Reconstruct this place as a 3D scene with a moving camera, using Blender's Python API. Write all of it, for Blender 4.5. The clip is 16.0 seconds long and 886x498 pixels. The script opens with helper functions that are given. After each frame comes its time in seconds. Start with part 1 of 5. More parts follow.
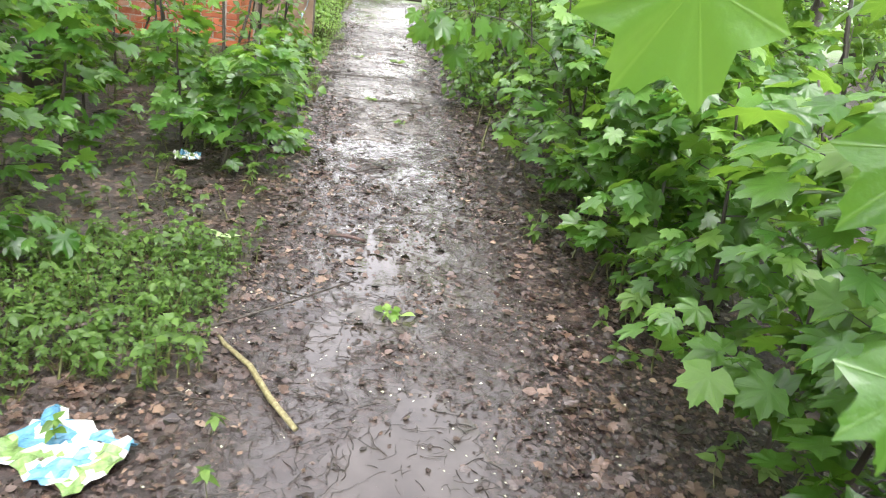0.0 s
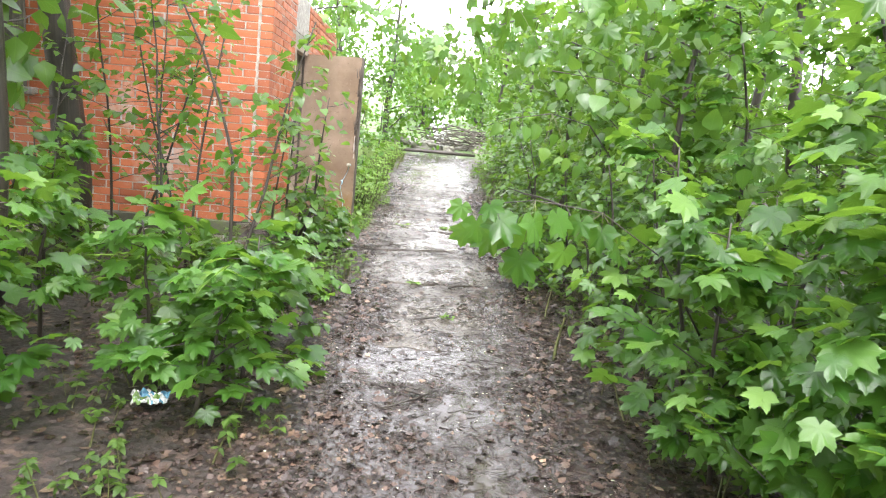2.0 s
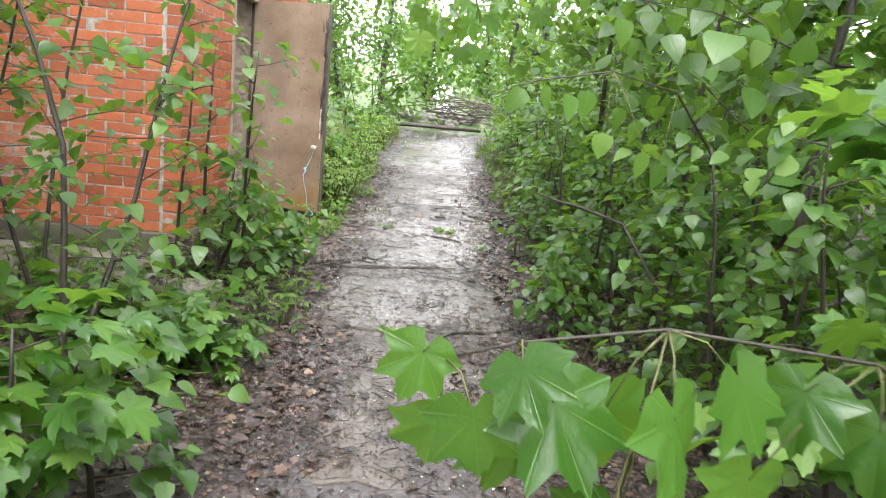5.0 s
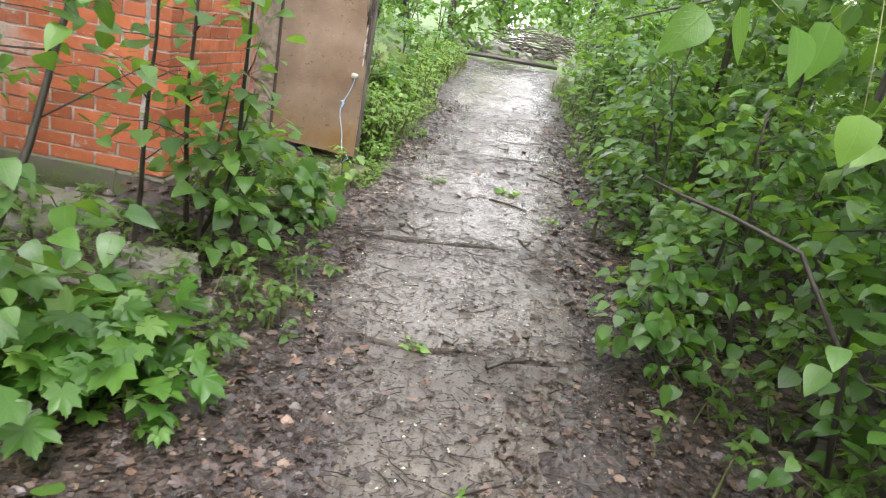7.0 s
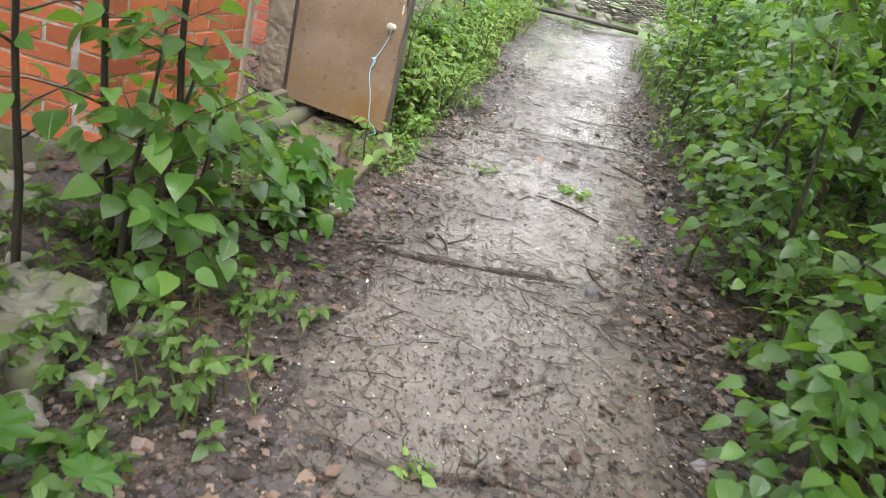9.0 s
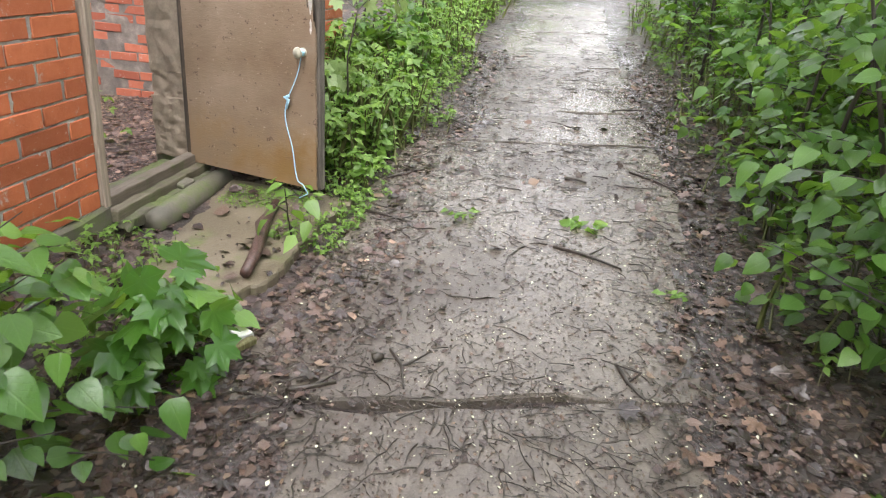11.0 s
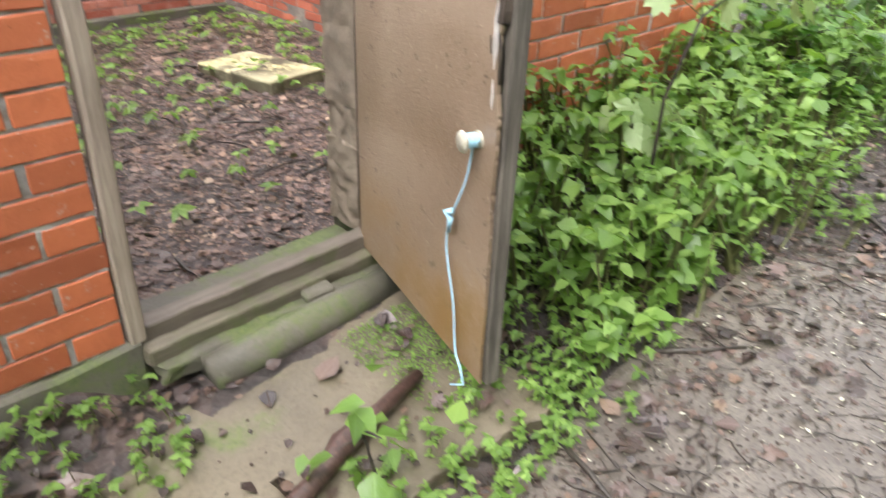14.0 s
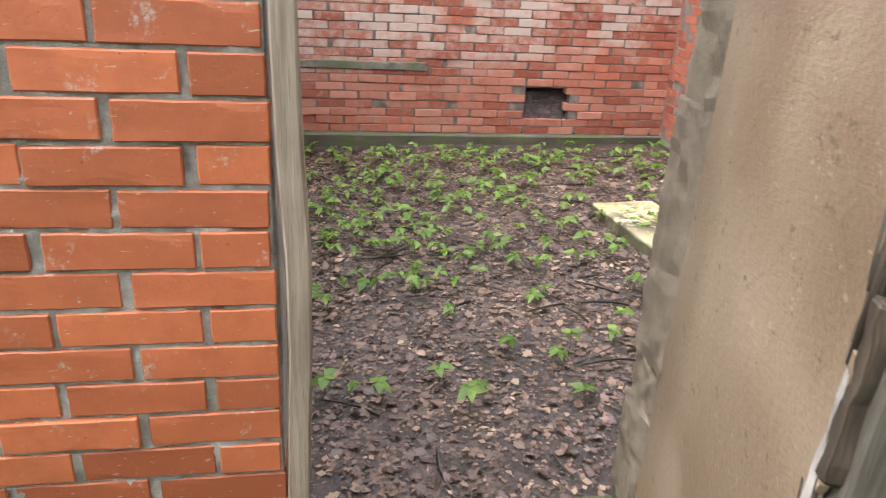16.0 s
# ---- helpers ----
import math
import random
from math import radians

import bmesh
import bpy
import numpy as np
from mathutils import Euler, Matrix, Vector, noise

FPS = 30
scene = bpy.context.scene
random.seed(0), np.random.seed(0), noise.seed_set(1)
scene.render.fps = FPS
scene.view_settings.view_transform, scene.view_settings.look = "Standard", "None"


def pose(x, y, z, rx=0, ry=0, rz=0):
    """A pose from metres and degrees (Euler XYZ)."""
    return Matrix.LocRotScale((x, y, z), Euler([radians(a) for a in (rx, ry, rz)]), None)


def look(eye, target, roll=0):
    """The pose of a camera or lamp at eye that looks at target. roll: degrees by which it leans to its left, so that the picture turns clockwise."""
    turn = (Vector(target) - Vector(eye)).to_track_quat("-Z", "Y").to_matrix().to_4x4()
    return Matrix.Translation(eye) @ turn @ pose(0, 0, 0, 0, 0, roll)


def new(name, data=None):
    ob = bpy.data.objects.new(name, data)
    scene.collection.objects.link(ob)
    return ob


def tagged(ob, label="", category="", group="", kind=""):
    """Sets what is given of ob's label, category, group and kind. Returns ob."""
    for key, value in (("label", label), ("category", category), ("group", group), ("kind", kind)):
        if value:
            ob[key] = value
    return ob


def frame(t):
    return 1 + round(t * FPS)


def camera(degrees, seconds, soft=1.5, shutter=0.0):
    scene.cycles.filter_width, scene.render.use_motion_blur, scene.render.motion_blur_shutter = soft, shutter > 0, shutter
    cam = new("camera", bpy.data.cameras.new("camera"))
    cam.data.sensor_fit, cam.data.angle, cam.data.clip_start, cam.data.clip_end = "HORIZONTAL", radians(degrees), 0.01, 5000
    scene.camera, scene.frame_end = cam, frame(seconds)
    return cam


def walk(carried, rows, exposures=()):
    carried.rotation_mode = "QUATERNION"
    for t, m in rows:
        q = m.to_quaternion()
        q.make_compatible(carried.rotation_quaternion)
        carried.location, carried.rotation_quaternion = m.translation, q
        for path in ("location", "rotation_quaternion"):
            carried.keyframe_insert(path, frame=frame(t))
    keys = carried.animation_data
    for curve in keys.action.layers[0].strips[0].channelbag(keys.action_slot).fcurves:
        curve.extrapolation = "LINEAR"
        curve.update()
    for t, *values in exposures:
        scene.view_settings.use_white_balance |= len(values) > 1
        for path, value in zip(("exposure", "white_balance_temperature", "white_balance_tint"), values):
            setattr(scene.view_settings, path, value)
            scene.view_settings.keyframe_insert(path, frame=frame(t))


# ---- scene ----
cam = camera(63.7, 16.0, 1.1, 0.25)
PATH = [
    (0, (1.585, -10.14, 1.678), (1.833, -8.314, 0.903), 8.2),
    (0.5, (1.595, -9.785, 1.653), (1.912, -7.979, 0.855), 10.8),
    (1, (1.491, -9.322, 1.646), (1.903, -7.515, 0.893), 10.5),
    (1.4, (1.562, -8.948, 1.618), (1.901, -7.107, 0.914), 8.4),
    (1.5, (1.604, -8.84, 1.62), (1.889, -6.981, 0.94), 6.5),
    (2, (1.685, -8.558, 1.737), (1.74, -6.604, 1.316), 5.6),
    (2.5, (1.694, -8.239, 1.723), (1.967, -6.325, 1.212), 9.8),
    (3, (1.799, -7.871, 1.666), (2.033, -5.94, 1.201), 5.2),
    (3.5, (1.892, -7.476, 1.684), (1.827, -5.557, 1.126), 6.2),
    (4, (1.821, -7.099, 1.681), (1.978, -5.198, 1.081), 13.2),
    (4.5, (1.792, -6.816, 1.705), (1.904, -4.881, 1.211), 8.0),
    (4.7, (1.825, -6.646, 1.678), (1.89, -4.708, 1.186), 5.9),
    (6.8, (1.776, -5.138, 1.56), (1.674, -3.257, 0.889), 9.2),
    (7, (1.793, -5.04, 1.551), (1.712, -3.167, 0.856), 10.1),
    (7.5, (1.793, -4.798, 1.556), (1.922, -2.906, 0.922), 11.3),
    (8, (1.858, -4.453, 1.497), (1.824, -2.576, 0.807), 9.1),
    (8.5, (1.88, -4.151, 1.492), (1.619, -2.343, 0.676), 8.7),
    (9, (1.718, -3.79, 1.425), (1.527, -1.981, 0.593), 13.8),
    (9.2, (1.683, -3.668, 1.437), (1.562, -1.846, 0.622), 10.6),
    (11.3, (1.825, -2.403, 1.363), (1.514, -0.634, 0.482), 1.8),
    (11.5, (1.854, -2.299, 1.343), (1.497, -0.545, 0.451), 1.1),
    (12, (1.957, -1.849, 1.283), (1.511, -0.188, 0.263), -2.6),
    (12.5, (1.901, -1.519, 1.322), (1.245, 0.031, 0.242), 0.7),
    (12.7, (1.831, -1.383, 1.315), (1.163, 0.145, 0.211), 3.5),
    (13, (1.726, -1.168, 1.291), (1.021, 0.322, 0.159), -0.0),
    (13.5, (1.659, -0.896, 1.309), (0.817, 0.52, 0.175), -2.2),
    (14, (1.609, -0.542, 1.38), (0.408, 0.644, 0.307), -0.9),
    (14.1, (1.595, -0.528, 1.356), (0.325, 0.646, 0.352), -1.5),
    (14.5, (1.459, -0.358, 1.444), (0.112, 0.785, 0.507), 4.9),
    (15, (1.324, -0.177, 1.489), (-0.148, 0.839, 0.594), 1.3),
    (15.5, (1.281, 0.039, 1.505), (-0.469, 0.527, 0.67), -5.0),
    (16, (1.199, 0.064, 1.508), (-0.607, 0.332, 0.693), -0.7),
]
walk(cam, [(t, look(eye, target, roll)) for t, eye, target, roll in PATH],
     exposures=[(0.0, 1.6, 6550, 14), (1.5, 1.75, 6550, 14), (3.0, 1.35, 6550, 14), (9.2, 1.25, 6550, 14), (13.0, 1.2, 6550, 14), (14.5, 1.5, 6550, 14), (16.0, 1.42, 6550, 13)])

# ---- light: an overcast, rainy day ----
world = bpy.data.worlds.new("overcast_sky")
scene.world = world
world.use_nodes = True
wn = world.node_tree.nodes
wl = world.node_tree.links
wn.clear()
w_out = wn.new("ShaderNodeOutputWorld")
w_bg = wn.new("ShaderNodeBackground")
w_sky = wn.new("ShaderNodeTexSky")
w_sky.sky_type = 'NISHITA'
w_sky.sun_disc = False
w_sky.sun_elevation = radians(65)
w_sky.sun_rotation = radians(175)
w_sky.dust_density = 1.5
w_sky.air_density = 0.6
w_hsv = wn.new("ShaderNodeHueSaturation")
w_hsv.inputs["Saturation"].default_value = 0.12
w_hsv.inputs["Value"].default_value = 4.0
w_bg.inputs["Strength"].default_value = 0.15
wl.new(w_sky.outputs[0], w_hsv.inputs["Color"])
wl.new(w_hsv.outputs[0], w_bg.inputs["Color"])
wl.new(w_bg.outputs[0], w_out.inputs["Surface"])
sun = new("sun", bpy.data.lights.new("sun", 'SUN'))
sun.data.energy = 0.6
sun.data.angle = radians(40)
sun.data.color = (1.0, 0.98, 0.94)
sun.matrix_world = look((0, 0, 30), (-1.2, 13.9, 0))


# ---- materials ----
class Mat:
    """A small writer of node materials."""

    def __init__(self, name):
        self.m = bpy.data.materials.new(name)
        self.m.use_nodes = True
        self.t = self.m.node_tree
        self.b = self.t.nodes["Principled BSDF"]
        self.out = self.t.nodes["Material Output"]

    def node(self, kind, **kw):
        n = self.t.nodes.new(kind)
        for k, v in kw.items():
            n.inputs[k].default_value = v
        return n

    def link(self, a, b):
        self.t.links.new(a, b)

    def coords(self, world_space=False):
        if world_space:
            return self.node("ShaderNodeNewGeometry").outputs["Position"]
        return self.node("ShaderNodeTexCoord").outputs["Object"]

    def noise(self, co, scale, detail=5.0, rough=0.6, stretch=None):
        if stretch:
            mp = self.node("ShaderNodeMapping")
            mp.inputs["Scale"].default_value = stretch
            self.link(co, mp.inputs["Vector"])
            co = mp.outputs[0]
        n = self.node("ShaderNodeTexNoise", Scale=scale, Detail=detail, Roughness=rough)
        self.link(co, n.inputs["Vector"])
        return n.outputs["Fac"]

    def ramp(self, fac, stops):
        r = self.node("ShaderNodeValToRGB")
        els = r.color_ramp.elements
        while len(els) < len(stops):
            els.new(0.5)
        for e, (p, c) in zip(els, stops):
            e.position = p
            e.color = (*c, 1) if len(c) == 3 else c
        self.link(fac, r.inputs["Fac"])
        return r.outputs["Color"]

    def mix(self, fac, a, b, mode='MIX'):
        n = self.t.nodes.new("ShaderNodeMix")
        n.data_type = 'RGBA'
        n.blend_type = mode
        for sock, v in ((n.inputs[0], fac), (n.inputs[6], a), (n.inputs[7], b)):
            if isinstance(v, (int, float)):
                sock.default_value = v
            elif isinstance(v, tuple):
                sock.default_value = (*v, 1)
            else:
                self.link(v, sock)
        return n.outputs[2]

    def maths(self, op, a, b=0.0, clamp=False):
        n = self.t.nodes.new("ShaderNodeMath")
        n.operation = op
        n.use_clamp = clamp
        for sock, v in ((n.inputs[0], a), (n.inputs[1], b)):
            if isinstance(v, (int, float)):
                sock.default_value = v
            else:
                self.link(v, sock)
        return n.outputs[0]

    def span(self, v, lo, hi, a=0.0, b=1.0):
        n = self.node("ShaderNodeMapRange")
        n.interpolation_type = 'SMOOTHSTEP'
        for i, x in zip((1, 2, 3, 4), (lo, hi, a, b)):
            n.inputs[i].default_value = x
        self.link(v, n.inputs[0])
        return n.outputs[0]

    def bump(self, h, strength=0.4, dist=0.01):
        n = self.node("ShaderNodeBump", Strength=strength, Distance=dist)
        self.link(h, n.inputs["Height"])
        self.link(n.outputs[0], self.b.inputs["Normal"])

    def done(self, color=None, rough=None, metal=0.0, spec=None):
        for sock, v in (("Base Color", color), ("Roughness", rough), ("Metallic", metal), ("Specular IOR Level", spec)):
            if v is None:
                continue
            if isinstance(v, tuple):
                self.b.inputs[sock].default_value = (*v, 1)
            elif isinstance(v, (int, float)):
                self.b.inputs[sock].default_value = v
            else:
                self.link(v, self.b.inputs[sock])
        return self.m


def brick_material(name, dark, light, pale, pale_from, rough=0.7, wash=0.0):
    m = Mat(name)
    info = m.node("ShaderNodeObjectInfo").outputs["Random"]
    isl = m.node("ShaderNodeNewGeometry").outputs["Random Per Island"]
    pick = m.maths('FRACT', m.maths('ADD', info, isl))
    base = m.ramp(pick, [(0.0, dark), (0.35, tuple((a + b) / 2 for a, b in zip(dark, light))), (1.0, light)])
    pos = m.coords(True)
    blot = m.noise(pos, 9, 6, 0.7)
    base = m.mix(m.span(blot, 0.35, 0.75, 0.0, 0.45), base, dark)
    scuff = m.noise(pos, 42, 4, 0.75)
    base = m.mix(m.span(scuff, 0.64, 0.74, 0.0, 0.5), base, pale)
    lime = m.noise(pos, 1.3, 5, 0.65)
    lime = m.maths('MULTIPLY', m.span(lime, pale_from, pale_from + 0.15), m.span(m.maths('ADD', m.maths('MULTIPLY', pick, 0.45), m.noise(pos, 14, 5, 0.7)), 0.42, 0.95))
    if wash:
        sep = m.node("ShaderNodeSeparateXYZ")
        m.link(pos, sep.inputs[0])
        lime = m.maths('MULTIPLY', lime, m.span(m.maths('ADD', sep.outputs[2], m.maths('MULTIPLY', m.noise(pos, 1.8, 4), 0.5)), wash, wash + 0.35, 0.25, 1.0))
    base = m.mix(lime, base, pale)
    smear = m.maths('MULTIPLY', m.span(m.noise(pos, 11, 6, 0.72), 0.58, 0.68), m.span(m.noise(pos, 60, 4, 0.7), 0.4, 0.6))
    base = m.mix(m.maths('MULTIPLY', smear, 0.75), base, (0.40, 0.36, 0.33))
    scratch = m.noise(pos, 30, 3, 0.6, (1.0, 1.0, 3.5))
    base = m.mix(m.span(scratch, 0.66, 0.72, 0.0, 0.7), base, pale)
    pit = m.noise(pos, 75, 3, 0.6)
    base = m.mix(m.span(pit, 0.30, 0.24, 0.0, 0.8), base, tuple(x * 0.3 for x in dark))
    m.bump(m.mix(0.5, m.mix(0.5, m.noise(pos, 150, 4, 0.7), pit), m.noise(pos, 25, 5, 0.6)), 0.5, 0.006)
    return m.done(base, m.span(blot, 0.3, 0.7, rough - 0.2, rough))


def stone_material(name, a, b, c, scale=3.0, rough=(0.5, 0.9), moss=0.0, bump=0.5):
    m = Mat(name)
    pos = m.coords(True)
    big, fine = m.noise(pos, scale, 6, 0.65), m.noise(pos, scale * 22, 5, 0.7)
    base = m.ramp(big, [(0.25, a), (0.5, b), (0.75, c)])
    base = m.mix(m.span(fine, 0.45, 0.75, 0.0, 0.6), base, a)
    if moss:
        g = m.noise(pos, 4.5, 6, 0.7)
        base = m.mix(m.span(g, 0.62 - moss * 0.25, 0.75 - moss * 0.15, 0.0, 0.85), base, m.ramp(fine, [(0.3, (0.03, 0.06, 0.01)), (0.7, (0.12, 0.15, 0.04))]))
    m.bump(m.mix(0.4, fine, big), bump, 0.012)
    return m.done(base, m.span(big, 0.3, 0.7, *rough))


def wood_material(name, a, b, c, along=2, rough=0.75, moss=0.0):
    m = Mat(name)
    co = m.coords()
    st = [28.0, 28.0, 28.0]
    st[along] = 1.6
    grain = m.noise(co, 2.0, 6, 0.7, tuple(st))
    blot = m.noise(co, 3.0, 4, 0.6)
    base = m.ramp(grain, [(0.25, a), (0.5, b), (0.75, c)])
    base = m.mix(m.span(blot, 0.45, 0.8, 0.0, 0.55), base, a)
    if moss:
        base = m.mix(m.span(m.noise(co, 7, 6, 0.7), 0.62 - 0.2 * moss, 0.75, 0.0, 0.8), base, (0.06, 0.085, 0.02))
    m.bump(grain, 0.6, 0.006)
    return m.done(base, m.span(blot, 0.3, 0.7, rough - 0.2, rough))


def leaf_material(name, stops, veins, rough=(0.16, 0.36), thin=0.46, gloss=0.65):
    m = Mat(name)
    geo = m.node("ShaderNodeNewGeometry")
    isl, pos = geo.outputs["Random Per Island"], geo.outputs["Position"]
    base = m.ramp(isl, stops)
    base = m.mix(m.span(m.noise(pos, 2.2, 3), 0.35, 0.7, 0.0, 0.45), base, stops[0][1])
    uv = m.node("ShaderNodeTexCoord").outputs["UV"]
    sep = m.node("ShaderNodeSeparateXYZ")
    m.link(uv, sep.inputs[0])
    u, v = sep.outputs[0], sep.outputs[1]
    if veins == "fan":
        ang = m.maths('ARCTAN2', u, v)
        wave = m.maths('ABSOLUTE', m.maths('SINE', m.maths('MULTIPLY', ang, 4.0)))
        line = m.span(wave, 0.0, 0.13, 1.0, 0.0)
    else:
        mid = m.span(m.maths('ABSOLUTE', u), 0.0, 0.03, 1.0, 0.0)
        ribs = m.maths('ABSOLUTE', m.maths('SINE', m.maths('MULTIPLY', m.maths('SUBTRACT', v, m.maths('ABSOLUTE', u)), 19.0)))
        line = m.maths('MAXIMUM', mid, m.span(ribs, 0.0, 0.16, 0.7, 0.0))
    base = m.mix(m.maths('MULTIPLY', line, 0.14), base, tuple(min(1, x * 1.5 + 0.03) for x in stops[-1][1]))
    m.bump(m.mix(0.25, m.noise(uv, 7, 4), line), 0.55, 0.006)
    tr = m.node("ShaderNodeBsdfTranslucent")
    m.link(m.mix(0.6, base, (0.25, 0.43, 0.04)), tr.inputs["Color"])
    sh = m.node("ShaderNodeMixShader", Fac=thin)
    m.done(base, m.span(isl, 0.0, 1.0, *rough), spec=gloss)
    m.link(m.b.outputs[0], sh.inputs[1])
    m.link(tr.outputs[0], sh.inputs[2])
    m.link(sh.outputs[0], m.out.inputs["Surface"])
    return m.m


BRICK = brick_material("orange_brick", (0.25, 0.066, 0.026), (0.45, 0.128, 0.050), (0.44, 0.34, 0.29), 0.57)
OLD_BRICK = brick_material("weathered_brick", (0.26, 0.07, 0.04), (0.50, 0.17, 0.10), (0.47, 0.38, 0.33), 0.34, 0.85, 0.45)
INNER_BRICK = brick_material("damp_inner_brick", (0.25, 0.065, 0.036), (0.46, 0.14, 0.08), (0.50, 0.41, 0.37), 0.62, 0.85)
MORTAR = stone_material("mortar", (0.144, 0.134, 0.120), (0.360, 0.336, 0.306), (0.624, 0.594, 0.552), 15, bump=1.0)
OLD_MORTAR = stone_material("crumbling_mortar", (0.06, 0.05, 0.045), (0.19, 0.16, 0.14), (0.38, 0.34, 0.30), 9, bump=1.0)
PLINTH = stone_material("mossy_concrete", (0.041, 0.037, 0.026), (0.088, 0.082, 0.060), (0.150, 0.136, 0.109), 3, moss=0.7)
RUBBLE = stone_material("pale_concrete", (0.07, 0.065, 0.052), (0.19, 0.18, 0.155), (0.44, 0.43, 0.39), 9, (0.3, 0.7), moss=0.6, bump=0.9)
JAMB = stone_material("rough_render", (0.11, 0.085, 0.058), (0.24, 0.19, 0.14), (0.35, 0.29, 0.225), 14, bump=1.0)
GREY_WOOD = wood_material("grey_weathered_wood", (0.022, 0.019, 0.016), (0.08, 0.069, 0.056), (0.185, 0.164, 0.137))
JAMB_WOOD = wood_material("jamb_wood", (0.107, 0.078, 0.057), (0.254, 0.205, 0.160), (0.369, 0.312, 0.254))
SILL_WOOD = wood_material("mossy_sill_wood", (0.045, 0.038, 0.026), (0.105, 0.090, 0.064), (0.165, 0.143, 0.105), along=1, moss=1.0)
SILL_TOP = wood_material("worn_sill_wood", (0.058, 0.047, 0.036), (0.122, 0.101, 0.079), (0.180, 0.151, 0.122), along=1, moss=0.35)
BARK = wood_material("dark_wet_bark", (0.012, 0.01, 0.008), (0.03, 0.024, 0.018), (0.065, 0.052, 0.04), rough=0.6)
LOG_BARK = wood_material("red_brown_bark", (0.02, 0.012, 0.01), (0.06, 0.032, 0.026), (0.12, 0.075, 0.06), rough=0.55)
LICHEN = wood_material("lichen_bark", (0.05, 0.04, 0.02), (0.16, 0.14, 0.06), (0.32, 0.30, 0.18), rough=0.8)
STEM = wood_material("green_brown_stem", (0.04, 0.045, 0.015), (0.09, 0.10, 0.03), (0.16, 0.17, 0.06), rough=0.6)
ROT = wood_material("split_rotten_wood", (0.014, 0.010, 0.007), (0.04, 0.03, 0.021), (0.12, 0.085, 0.06))
FLAKE = stone_material("white_paint_flake", (0.35, 0.34, 0.32), (0.6, 0.58, 0.55), (0.75, 0.74, 0.7), 20)

MAPLE = leaf_material("maple_leaf", [(0.0, (0.028, 0.090, 0.015)), (0.5, (0.056, 0.155, 0.023)), (0.85, (0.095, 0.22, 0.034)), (1.0, (0.18, 0.32, 0.06))], "fan")
LINDEN = leaf_material("linden_leaf", [(0.0, (0.031, 0.092, 0.016)), (0.5, (0.060, 0.149, 0.025)), (0.9, (0.101, 0.218, 0.037)), (1.0, (0.172, 0.310, 0.057))], "rib")
CHICKWEED = leaf_material("chickweed_leaf", [(0.0, (0.035, 0.082, 0.013)), (0.5, (0.070, 0.150, 0.023)), (1.0, (0.126, 0.224, 0.039))], "rib", (0.3, 0.55))
DRY = leaf_material("dry_brown_leaf", [(0.0, (0.046, 0.029, 0.026)), (0.4, (0.111, 0.070, 0.060)), (0.75, (0.195, 0.126, 0.100)), (0.94, (0.312, 0.202, 0.143)), (1.0, (0.468, 0.351, 0.247))], "rib", (0.25, 0.5), 0.05, 0.5)
HERB = leaf_material("herb_leaf", [(0.0, (0.075, 0.159, 0.025)), (0.5, (0.145, 0.275, 0.047)), (1.0, (0.264, 0.413, 0.093))], "rib", (0.3, 0.55))
PALE = leaf_material("pale_leaf_underside", [(0.0, (0.26, 0.38, 0.16)), (1.0, (0.46, 0.56, 0.30))], "fan", (0.35, 0.5), 0.35)
DEAD = leaf_material("dead_leaf", [(0.0, (0.016, 0.010, 0.009)), (0.4, (0.037, 0.023, 0.021)), (0.75, (0.079, 0.049, 0.040)), (0.94, (0.137, 0.081, 0.054)), (1.0, (0.202, 0.140, 0.094))], "rib", (0.07, 0.34), 0.03)
PETAL = stone_material("pale_debris", (0.35, 0.34, 0.24), (0.5, 0.5, 0.36), (0.68, 0.68, 0.58), 30)


